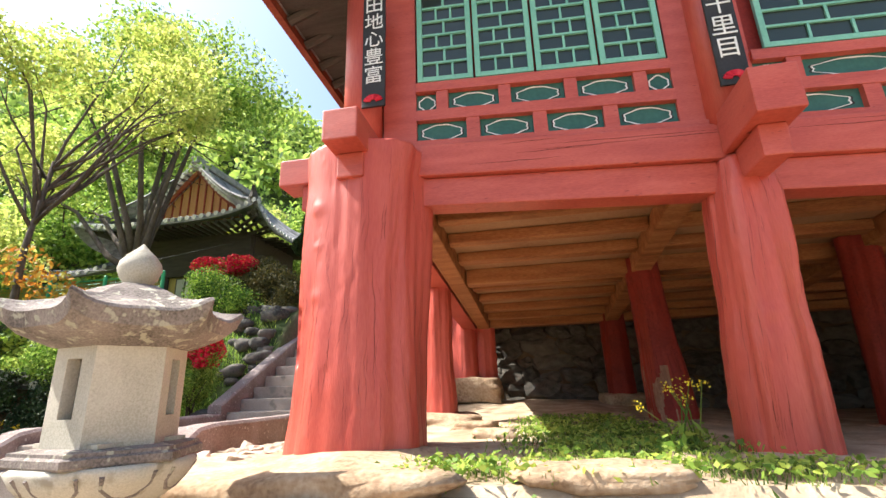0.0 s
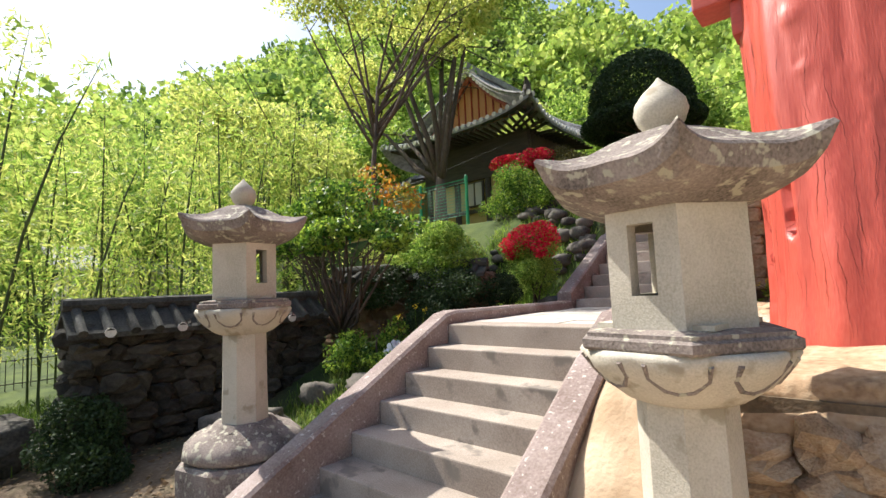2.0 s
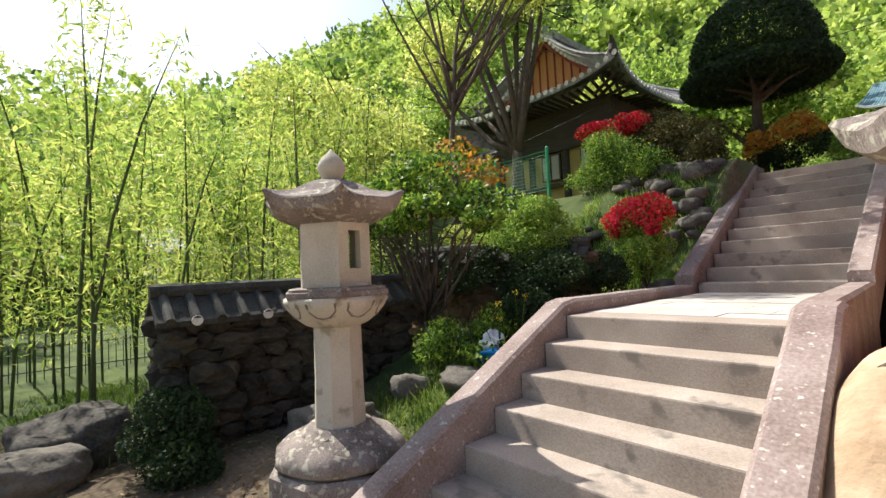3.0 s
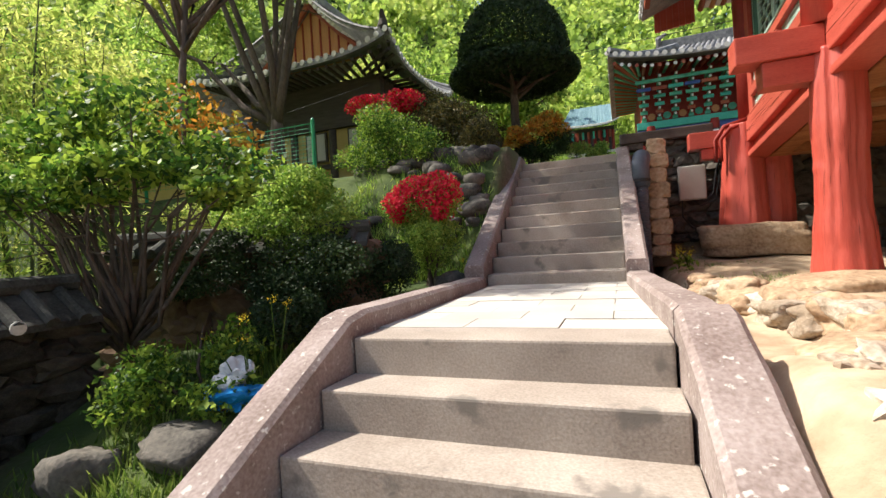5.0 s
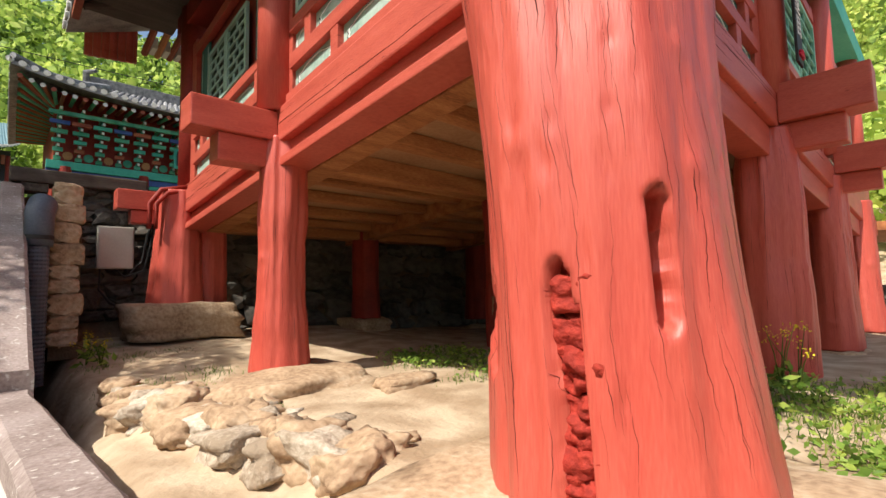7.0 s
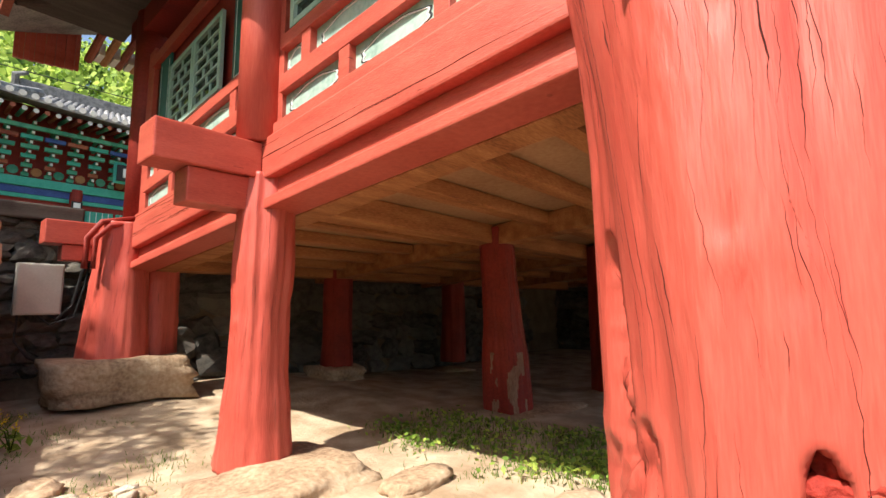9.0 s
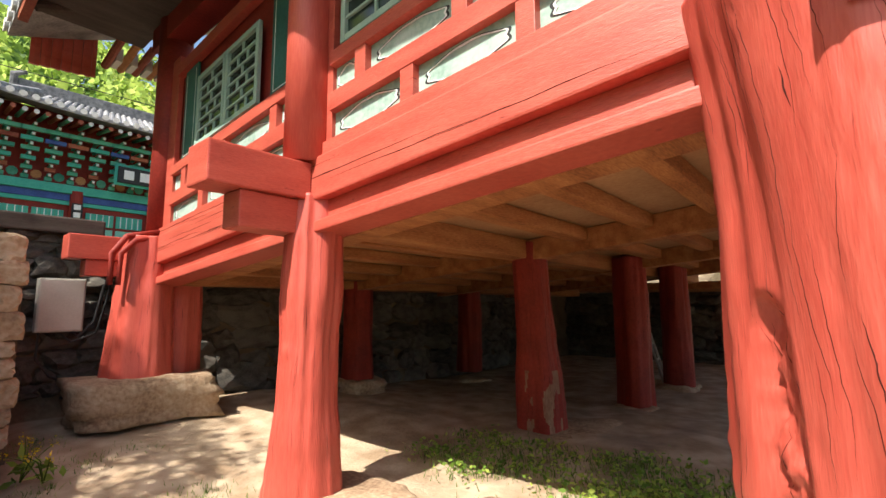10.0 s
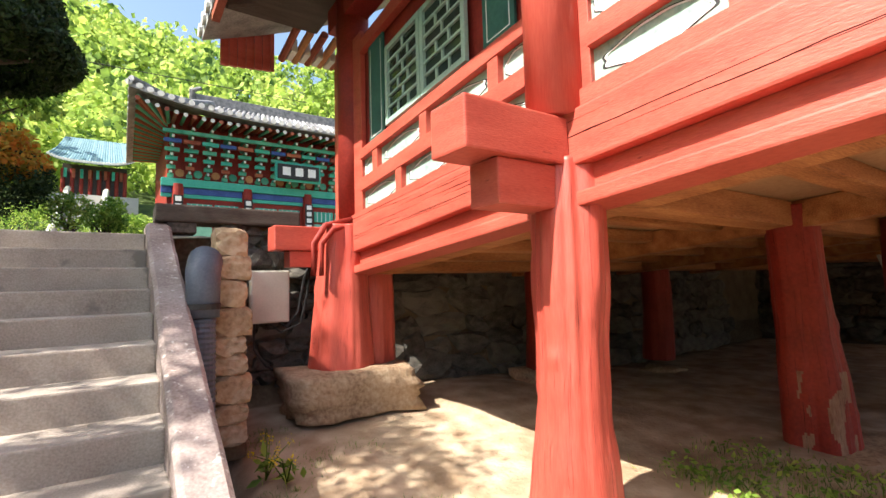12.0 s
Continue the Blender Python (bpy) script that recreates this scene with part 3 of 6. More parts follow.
column("column", "slim crooked red-painted trunk column with a rough scar, on a flat rock", 3.04, 2.84, 0.0, 1.9,
       [0.235, 0.215, 0.19, 0.185, 0.20, 0.19, 0.17], (0.0, -0.03), 2, flutes=0.12, n=64)
column("column", "stout red-painted column on a squared boulder", 2.93, 5.62, 0.5, 1.9, [0.31, 0.29, 0.27, 0.25, 0.24], (0.02, 0), 3)
column("column", "red-painted column behind the stout one", 3.30, 5.75, 0.4, 1.75, [0.24, 0.23, 0.22], (0, 0), 4)
column("column", "leaning red-painted trunk column narrowing at its waist, on a pale rock", 5.80, 0.03, -0.16, 1.85,
       [0.275, 0.265, 0.255, 0.235, 0.24, 0.23, 0.19], (0.05, 0), 5, flutes=0.1)
# Inner columns carry the under-floor shade in their darker red.
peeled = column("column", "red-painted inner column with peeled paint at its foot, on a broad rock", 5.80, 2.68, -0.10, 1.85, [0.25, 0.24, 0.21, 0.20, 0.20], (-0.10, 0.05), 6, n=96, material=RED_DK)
for ob in peeled.children:
    if ob.name.startswith("shaft"):
        ob.data.materials.append(mat("peeled_pale_wood", [(0.20, 0.08, 0.05), (0.34, 0.20, 0.13)], 5, 0.85, 0.5, 40, (3, 3, 0.5)))
        for f_ in ob.data.polygons:
            c_ = f_.center
            if c_.z < 0.62 and c_.x < 0 and c_.y < 0.05 and noise.noise(Vector((c_.x * 9, c_.y * 9, c_.z * 3.5 + 4))) > 0.08 + 0.6 * c_.z * c_.z:
                f_.material_index = 1
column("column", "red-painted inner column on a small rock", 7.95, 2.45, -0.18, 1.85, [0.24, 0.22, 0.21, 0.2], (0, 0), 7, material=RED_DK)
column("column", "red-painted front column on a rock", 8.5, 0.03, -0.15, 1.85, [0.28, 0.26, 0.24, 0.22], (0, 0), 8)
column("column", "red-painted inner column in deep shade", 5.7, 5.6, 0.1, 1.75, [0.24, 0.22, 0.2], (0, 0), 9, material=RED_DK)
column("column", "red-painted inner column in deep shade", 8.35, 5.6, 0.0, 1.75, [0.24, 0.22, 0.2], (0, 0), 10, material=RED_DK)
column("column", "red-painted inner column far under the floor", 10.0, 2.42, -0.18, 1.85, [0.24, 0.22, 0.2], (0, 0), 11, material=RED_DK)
column("column", "red-painted front column at the far end", 11.1, 0.03, -0.15, 1.85, [0.28, 0.26, 0.22], (0, 0), 12)


def foot(label, x, y, z, sx, sy, sz, seed, square=0.4, sub=4, rough=0.3):
    ob = part("base_rock", rock_bm(sx, sy, sz, seed, sub, rough, square=square), ROCK, None, smooth=True)
    ob.location = (x, y, z)
    return tagged(ob, label, "rock", "column base rocks")


foot("broad flat pale rock under the thick column", 3.00, -0.22, -0.46, 1.95, 1.75, 0.46, 1, square=0.7)
foot("long flat rock under the slim column", 2.98, 2.52, -0.24, 1.15, 0.85, 0.32, 2)
foot("squared grey boulder under the stout column", 2.98, 5.60, 0.10, 1.25, 0.8, 0.44, 3, 0.9, rough=0.16)
foot("pale rock under the leaning column", 6.05, -0.20, -0.60, 1.75, 1.15, 0.46, 4, 0.85)
foot("broad rock under the peeled column", 6.05, 2.55, -0.34, 1.5, 1.0, 0.28, 5)
for i, (x, y) in enumerate([(7.95, 2.45), (8.5, 0.0), (5.7, 5.6), (8.35, 5.6), (10.0, 2.42), (11.1, 0)]):
    foot("low rock under an inner column", x, y, -0.41 if i != 2 else -0.1, 0.8, 0.7, 0.3, 20 + i)

FX, FY = 2.95, -0.10   # outer faces of the west and the south beams
NB = 6.0
for nm, bmx, m in (
    ("beam", box(FX, FX + 0.26, 0.1, NB, 1.90, 2.18, 0.015), RED_H),
    ("beam", box(FX, FX + 0.26, 0.1, NB, 1.69, 1.765, 0.012), RED_H),
    ("recessed_board", box(FX + 0.07, FX + 0.24, 0.1, NB, 1.767, 1.897, 0.0), RED_H),
    ("beam", box(3.1, 13.0, FY, FY + 0.26, 1.90, 2.18, 0.015), RED_H),
    ("beam", box(3.1, 13.0, FY + 0.05, FY + 0.26, 1.66, 1.897, 0.012), RED_H),
    ("beam_end", box(2.30, FX - 0.002, 2.70, 2.97, 1.86, 2.10, 0.012), RED_H),
    ("beam_end", box(2.50, FX - 0.002, 2.73, 2.94, 1.64, 1.857, 0.012), RED_H),
    ("beam_end", box(2.30, FX - 0.002, 5.72, 5.98, 1.66, 1.90, 0.012), RED_H),
    ("beam_end", box(2.45, FX - 0.002, 5.75, 5.95, 1.50, 1.657, 0.012), RED_H),
    ("beam_end", box(2.30, FX - 0.002, -0.12, 0.14, 1.86, 2.10, 0.012), RED_H),
    ("beam_end", box(2.50, FX - 0.002, -0.08, 0.11, 1.64, 1.857, 0.012), RED_H),
    ("beam_end", box(2.94, 3.21, -0.66, FY - 0.002, 2.08, 2.33, 0.012), RED_H),
    ("beam_end", box(2.97, 3.18, -0.45, FY - 0.002, 1.88, 2.077, 0.012), RED_H),
    ("beam_end", box(5.74, 6.02, -0.66, FY - 0.002, 1.88, 2.19, 0.012), RED_H),
    ("beam_end", box(5.80, 5.97, -0.50, FY - 0.002, 1.66, 1.877, 0.012), RED_H),
    ("beam_end", box(8.40, 8.68, -0.66, FY - 0.002, 1.88, 2.19, 0.012), RED_H),
    ("beam_end", box(8.46, 8.62, -0.50, FY - 0.002, 1.66, 1.877, 0.012), RED_H),
):
    ob = part(nm, bmx, m, pav)
    ys = [v.co.y for v in ob.data.vertices]
    xs = [v.co.x for v in ob.data.vertices]
    if nm != "beam_end":
        sag(ob, max(xs) > 8)
    elif max(ys) < 0.3 and min(xs) < 2.7:
        ob.location.z = 0.17

rb = random.Random(12)
cb = bmesh.new()
for i in range(22):
    y0, zc, L = rb.uniform(0.4, 5.5), rb.uniform(1.94, 2.20), rb.uniform(0.4, 1.5)
    xx = FX
    if zc < 1.9:
        continue
    pts = [(xx, min(6.9, y0 + L * q / 9), zc + settle(3, min(6.9, y0 + L * q / 9)) + 0.025 * q / 9 + rb.uniform(-0.004, 0.004)) for q in range(10)]
    tube(pts, [rb.uniform(0.0015, 0.003) * max(0.2, math.sin(math.pi * q / 9)) for q in range(10)], 4, cb)
for i in range(10):
    x0, zc, L = rb.uniform(3.5, 9), rb.uniform(1.94, 2.14), rb.uniform(0.4, 1.5)
    pts = [(x0 + L * q / 9, FY, zc + settle(x0 + L * q / 9, -1) + 0.02 * q / 9 + rb.uniform(-0.004, 0.004)) for q in range(10)]
    tube(pts, [0.002 * max(0.2, math.sin(math.pi * q / 9)) for q in range(10)], 4, cb)
tagged(part("drying_crack", cb, CRACK, pav), kind="stuff")

# floor seen from below
under = tagged(new("floor_structure"), "raw brown timber joists and clay infill under the pavilion floor", "floor", kind="structure")
# Added slab beyond the floor end, keeping sun off the east wall.
sag(part("floor_board", box(13.02, 15.2, -1.6, 7.0, 2.0, 2.16), WOOD, under), 0)
# Infill overruns the frame northwards to block sun from the back wall.
sag(part("infill", box(3.22, 13.0, 0.18, 6.66, 1.92, 2.0), PLASTER, under))
for x in (3.24, 5.56, 7.9, 10.2):
    sag(part("girder", box(x, x + 0.22, 0.18, NB, 1.70, 1.917, 0.015), WOOD, under))
for y in (2.66, 5.5):
    for x0, x1 in ((3.47, 5.55), (5.79, 7.89), (8.13, 10.19), (10.43, 13.0)):
        sag(part("girder", box(x0, x1, y, y + 0.20, 1.72, 1.917, 0.015), WOOD, under))
yy = 0.80
while yy < NB - 0.2:
    for x0, x1 in ((3.47, 5.55), (5.79, 7.89), (8.13, 10.19)):
        w = 0.13 + 0.04 * rng.random()
        if not 2.45 < yy < 2.9 and not 5.3 < yy < 5.75:
            j_ = sag(part("joist", box(x0, x1, yy, yy + w, 1.79 + 0.02 * rng.random(), 1.917, 0.02), WOOD, under))
            j_.matrix_basis = Matrix.Translation((0, rng.normal() * 0.02, 0))
    yy += 0.60 if yy < 2.7 else 0.66

# walls of the upper floor
west = tagged(new("wall_west"), "red panelled pavilion wall with green cloud panels, sunlit", "wall", kind="structure")
south = tagged(new("wall_south"), "red panelled pavilion wall with green cloud panels and mint windows", "wall", kind="structure")


def place(side, u0, u1, z0, z1, out0, out1, bevel=0.004):
    """A board on a wall. u runs along it, out is metres outwards from its panel plane."""
    if side == "W":
        return box(FX + 0.1 - out1, FX + 0.1 - out0, u0, u1, z0, z1, bevel)
    return box(u0, u1, FY + 0.1 - out1, FY + 0.1 - out0, z0, z1, bevel)


def cloud(side, u0, u1, z0, z1, out):
    """The outline of a cloud on a panel, as a raised ribbon: white over black."""
    cu, cz, hu, hz = (u0 + u1) / 2, (z0 + z1) / 2, (u1 - u0) * 0.40, (z1 - z0) * 0.33
    n = 72
    res = []
    for grow, wide, lift in ((1.06, 0.015, 0.001), (1.0, 0.011, 0.004)):
        bm = bmesh.new()
        loop = []
        for k in range(n):
            a = 2 * math.pi * k / n
            c, s = math.cos(a), math.sin(a)
            e = 0.75 if hu > hz * 1.6 else 1.0
            lob = 1 + 0.10 * abs(math.sin(2 * a)) * 1.4 - 0.07
            pu, pz = hu * abs(c) ** e * (1 if c > 0 else -1) * lob, hz * s * (1 + 0.22 * math.cos(4 * a)) * lob
            loop.append((pu * grow, pz * grow))
        vs = []
        for k, (pu, pz) in enumerate(loop):
            l = math.hypot(pu, pz) or 1
            for s_ in (-wide / 2, wide / 2):
                u, z = cu + pu + pu / l * s_, cz + pz + pz / l * s_
                for o in (out, out + lift):
                    vs.append(bm.verts.new((FX + 0.1 - o, u, z) if side == "W" else (u, FY + 0.1 - o, z)))
        for k in range(n):
            a, b = 4 * k, 4 * ((k + 1) % n)
            bm.faces.new((vs[a + 1], vs[b + 1], vs[b + 3], vs[a + 3]))
            bm.faces.new((vs[a], vs[b], vs[b + 1], vs[a + 1]))
            bm.faces.new((vs[a + 2], vs[b + 2], vs[b + 3], vs[a + 3]))
        res.append(bm)
    return res


def panel_row(side, wall, u0, u1, z0, z1, widths, gap=0.11):
    """Green panels with cloud outlines between red stiles."""
    k = (u1 - u0 - gap * (len(widths) - 1)) / sum(widths)
    u = u0
    for i, w in enumerate(widths):
        e = u + w * k
        # West side gets the sun-paled green, south side the plain one.
        p = part("panel", place(side, u, e, z0, z1, -0.02, 0.0, 0), GREEN_SUN if side == "W" else GREEN_P, wall, "green panel paled for the sun on it, with a cloud outline" if side == "W" else "green panel with a white cloud outline")
        for bm, m, nm in zip(cloud(side, u, e, z0, z1, 0.001), (BLACK_L, WHITE_L), ("shadow_line", "cloud_line")):
            part(nm, bm, m, p)
        if i < len(widths) - 1:
            part("stile", place(side, e, e + gap, z0, z1, -0.02, 0.05), RED_H, wall)
        u = e + gap


def lattice(side, wall, name, u0, u1, z0, z1, paint, rows=5, seed=0, out=0.02):
    """A sash with staggered muntins and one pane behind."""
    w = part("sash", place(side, u0, u0 + 0.045, z0, z1, out, out + 0.035), paint, wall, name)
    f = 0.045
    part("sash_rail", place(side, u1 - f, u1, z0, z1, out, out + 0.035), paint, w)
    part("sash_rail", place(side, u0 + f, u1 - f, z0, z0 + f, out, out + 0.034), paint, w)
    part("sash_rail", place(side, u0 + f, u1 - f, z1 - f, z1, out, out + 0.034), paint, w)
    h = (z1 - z0 - 2 * f) / rows
    for r in range(rows):
        zb = z0 + f + r * h
        if r:
            part("muntin", place(side, u0 + f, u1 - f, zb - 0.009, zb + 0.009, out + 0.008, out + 0.026, 0), paint, w)
        cuts = (0.33, 0.67) if r % 2 == 0 else (0.5,)
        for c in cuts:
            uc = u0 + f + (u1 - u0 - 2 * f) * c
            part("muntin", place(side, uc - 0.009, uc + 0.009, zb + 0.010, zb + h - 0.010, out + 0.008, out + 0.024, 0), paint, w)
    part("pane", place(side, u0 + f, u1 - f, z0 + f, z1 - f, out, out + 0.006, 0), GLASS, w)


TOPZ = 4.1
# Added blocker: stops sun passing through the upper room onto the back wall.
north = tagged(new("wall_north"), "plain red boards added to keep sun out, closing the upper room towards the court", "wall", kind="structure")
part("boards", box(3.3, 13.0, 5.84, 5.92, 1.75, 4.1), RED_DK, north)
for side, wall, bays in (("S", south, ((3.49, 5.53, 0), (6.1, 8.25, 1), (8.8, 10.9, 1))), ("W", west, ((0.45, 2.60, 2), (3.0, 5.30, 3)))):
    lo = {"S": 3.2, "W": 0.16}[side]
    hi = {"S": 13.0, "W": NB}[side]
    za, zb, zc, zd, ze = (2.24, 2.43, 2.53, 2.71, 2.80) if side == "S" else (2.28, 2.475, 2.595, 2.785, 2.88)
    if side == "S":
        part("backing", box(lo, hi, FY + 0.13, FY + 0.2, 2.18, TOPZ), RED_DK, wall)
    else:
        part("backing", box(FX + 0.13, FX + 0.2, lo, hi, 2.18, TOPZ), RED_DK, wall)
    part("rail", place(side, lo, hi, 2.182, za, -0.02, 0.06), RED_H, wall)
    edges = [lo] + [v for b in bays for v in b[:2]] + [hi]
    for u0, u1, kind in bays:
        part("rail", place(side, u0, u1, zb, zc, -0.02, 0.055), RED_H, wall)
        part("rail", place(side, u0, u1, zd, ze, -0.02, 0.057), RED_H, wall)
        if kind == 0:
            panel_row(side, wall, u0, u1, za, zb, (1, 1, 1, 1), 0.11)
            panel_row(side, wall, u0, u1, zc, zd, (0.42, 1, 1, 1, 0.42), 0.10)
            for i in range(4):
                a = u0 + 0.02 + i * 0.505
                lattice(side, wall, "mint-green lattice window sash", a, a + 0.485, ze + 0.01, 3.78, MINT, 6)
        elif kind == 1:
            panel_row(side, wall, u0, u1, za, zb, (1, 1, 1), 0.11)
            panel_row(side, wall, u0, u1, zc, zd, (0.4, 1.3, 1.3, 0.4), 0.10)
            for i in range(2):
                a = u0 + 0.1 + i * 1.0
                lattice(side, wall, "mint-green lattice window sash", a, a + 0.95, ze + 0.01, 3.78, MINT, 6)
        elif kind == 2:
            panel_row(side, wall, u0, u1, za, zb, (1, 1, 1), 0.10)
            panel_row(side, wall, u0, u1, zc, zd, (0.4, 1.1, 1.1, 0.4), 0.10)
            for a in (0.5, 1.55):
                lattice(side, wall, "green lattice window sash, paled for the sun on it", a, a + 0.95, ze + 0.01, 3.7, MINT_SUN, 6)
        else:
            panel_row(side, wall, u0, u1, za, zb, (1, 1, 1), 0.10)
            panel_row(side, wall, u0, u1, zc, zd, (0.4, 1.1, 1.1, 0.4), 0.10)
            for a in (3.58, 4.17):
                lattice(side, wall, "green lattice window sash, paled for the sun on it", a, a + 0.58, ze + 0.03, 3.62, MINT_SUN, 6)
            for a in (3.14, 4.86):
                p = part("dark_panel", place(side, a, a + 0.30, ze + 0.02, 3.85, -0.01, 0.012), GREEN_P, wall, "dark green panel with a white border line")
                for q in ((a + 0.04, a + 0.047, ze + 0.06, 3.8), (a + 0.253, a + 0.26, ze + 0.06, 3.8), (a + 0.048, a + 0.252, ze + 0.06, ze + 0.067)):
                    part("border_line", place(side, *q, 0.0125, 0.014, 0), WHITE_L, p)
        part("rail", place(side, u0, u1, 3.86, 3.98, -0.02, 0.05), RED_H, wall)
    gaps = [(edges[i], edges[i + 1]) for i in range(0, len(edges), 2)]
    for a, b in gaps:
        part("post_board", place(side, a, b, za, TOPZ, -0.02, 0.03), RED_H, wall)
for w_ in (west, south):
    for o_ in w_.children:
        for ob in (o_, *o_.children, *(c3 for c2 in o_.children for c3 in c2.children)):
            me_ = ob.data
            for v in me_.vertices:
                v.co.z += settle(v.co.x, v.co.y) if w_ is west else settle(v.co.x, -1)
for i, (x, y, r) in enumerate([(3.06, 0.02, 0.17), (3.02, 2.80, 0.15), (3.14, 5.64, 0.17), (5.86, 0.02, 0.15), (8.5, 0.02, 0.15), (11.1, 0.02, 0.15)]):
    c = rings([(r, 2.12 if i != 2 else 1.88), (r * 0.98, 3.2), (r, 4.6)], 28, centre=(x, y), wobble=lambda a, z, i=i: 1 + 0.05 * noise.noise(Vector((math.cos(a) * 2, math.sin(a) * 2, z + i))), cap=True)
    # Post 2 has the eave shadow put into its colour.
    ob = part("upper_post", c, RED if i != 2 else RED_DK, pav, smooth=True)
    ob.location = (-0.05 if i in (0, 1, 2) else 0, -0.05 if i in (0, 3, 4, 5) else 0, 0)
part("plate", box(2.95, 3.2, -0.3, NB, 4.1, 4.45, 0.01), RED_DK, pav)
part("plate", box(3.2, 13, -0.2, 0.15, 4.1, 4.45, 0.01), TEAL, pav)


def roof_slope(name, parent, p0, p1, q0, q1, n, tile, thick=0.12, rad=0.07, sag=0.25, caps=True, lift=0.0):
    """A tiled slope: eave from p0 to p1, ridge from q0 to q1, with n rolls of cover tiles."""
    P0, P1, Q0, Q1 = map(Vector, (p0, p1, q0, q1))
    m = 10

    def at(u, v):
        e = P0.lerp(P1, u) + Vector((0, 0, lift * (2 * u - 1) ** 4))
        r = Q0.lerp(Q1, u)
        p = e.lerp(r, v)
        p.z -= sag * math.sin(math.pi * v)
        return p
    bm = bmesh.new()
    uu = 2 * n
    grid = [[bm.verts.new(at(i / uu, j / m)) for j in range(m + 1)] for i in range(uu + 1)]
    under_ = [[bm.verts.new(at(i / uu, j / m) - Vector((0, 0, thick))) for j in range(m + 1)] for i in range(uu + 1)]
    for i in range(uu):
        for j in range(m):
            bm.faces.new((grid[i][j], grid[i + 1][j], grid[i + 1][j + 1], grid[i][j + 1]))
            bm.faces.new((under_[i][j], under_[i][j + 1], under_[i + 1][j + 1], under_[i + 1][j]))
        bm.faces.new((grid[i][0], under_[i][0], under_[i + 1][0], grid[i + 1][0]))
        bm.faces.new((grid[i][m], grid[i + 1][m], under_[i + 1][m], under_[i][m]))
    for i in (0, uu):
        for j in range(m):
            bm.faces.new((grid[i][j], grid[i][j + 1], under_[i][j + 1], under_[i][j]))
    slope = part(name, bm, tile, parent)
    along = (P1 - P0).normalized()
    bm = bmesh.new()
    cb = bmesh.new()
    for i in range(n + 1):
        u = i / n
        last = None
        for j in range(m + 1):
            c = at(u, j / m)
            ring_ = [bm.verts.new(c + along * (rad * math.cos(a)) + Vector((0, 0, rad * 1.1 * math.sin(a)))) for a in (0, 0.8, 1.57, 2.34, 3.14)]
            if last:
                for k in range(4):
                    bm.faces.new((last[k], last[k + 1], ring_[k + 1], ring_[k]))
            last = ring_
        if caps:
            c = at(u, 0)
            out = (at(u, 0) - at(u, 0.1)).normalized()
            rings_ = []
            for o in (0.0, 0.04):
                rings_.append([cb.verts.new(c + out * o + along * (rad * 1.12 * math.cos(a)) + Vector((0, 0, rad * 1.12 * math.sin(a) + rad * 0.2))) for a in (2 * math.pi * k / 10 for k in range(10))])
            for k in range(10):
                cb.faces.new((rings_[0][k], rings_[0][(k + 1) % 10], rings_[1][(k + 1) % 10], rings_[1][k]))
            cb.faces.new(rings_[1])
    tagged(part("roll_tiling", bm, tile, slope), kind="stuff")
    if caps:
        tagged(part("eave_edging", cb, TILE_END, slope), kind="stuff")
    else:
        cb.free()
    return slope


roof = tagged(new("pavilion_roof"), "grey tiled pavilion roof with painted rafters under wide eaves", "roof", kind="structure")
EZ = 4.45
roof_slope("slope", roof, (1.85, -1.3, EZ), (1.85, 7.3, EZ), (5.6, -1.3, 6.6), (5.6, 7.3, 6.6), 30, TILE)
# West rafters and soffit use dark wood, putting the eave shade into colour.
for i in range(20):
    y = -1.15 + i * 0.39
    part("rafter", tube([(1.95, y, EZ - 0.17), (4.4, y, EZ + 0.80)], 0.055, 8), DARKW, roof)
part("eave_board", box(1.86, 1.94, -1.3, 6.6, EZ - 0.22, EZ - 0.115), DAN_R, roof)
part("eave_soffit", box(1.95, 3.0, -1.3, 6.5, EZ - 0.09, EZ - 0.06), DARKW, roof)



# ---- stone walls ----
def stone_wall(wall, a, b, z0, z1, size, seed, material=None, depth=0.16, taper=0.0, tilt=0.0, top=None):
    """Irregular stones, each a part, laid in courses on the face from a to b (x, y); the face looks to the right of a->b."""
    r = random.Random(seed)
    A, B = Vector((*a, 0)), Vector((*b, 0))
    L = (B - A).length
    d = (B - A) / L
    out = Vector((d.y, -d.x, 0))
    ang = math.atan2(d.y, d.x)
    shapes = [part("stone", rock_bm(1, 1, 1, seed * 10 + i, 3 if seed in (5, 6) else 2, 0.36 if seed == 5 else 0.5, square=0.6), material or ROCK, wall, smooth=False) for i in range(6)]
    first = list(shapes)
    z = z0
    while z < z1 - 0.04:
        h = size * r.uniform(0.6, 0.95)
        u = -r.uniform(0, size)
        while u < L:
            w = size * r.uniform(0.8, 1.7 if seed == 5 else 1.9)
            hh = h * r.uniform(0.85, 1.25)
            if z + hh > z1 + 0.09:
                hh = max(0.07, z1 - z + 0.06)
            c = A + d * min(max(u + w / 2, 0), L) + out * (r.uniform(-0.03, 0.05) - depth / 2 - (z - z0) * tilt)
            m = Matrix.LocRotScale((c.x, c.y, z + r.uniform(-0.02, 0.02)), Euler((r.uniform(-0.12, 0.12), r.uniform(-0.12, 0.12), ang + r.uniform(-0.15, 0.15))), (w * 1.0, depth * 2 * r.uniform(0.9, 1.2), hh * 1.04))
            if first:
                first.pop().matrix_basis = m
            else:
                same("stone", shapes[r.randrange(6)], wall, m)
            u += w * (0.86 if seed == 5 else 0.93)
        z += h * (0.82 if seed == 5 else 0.9)


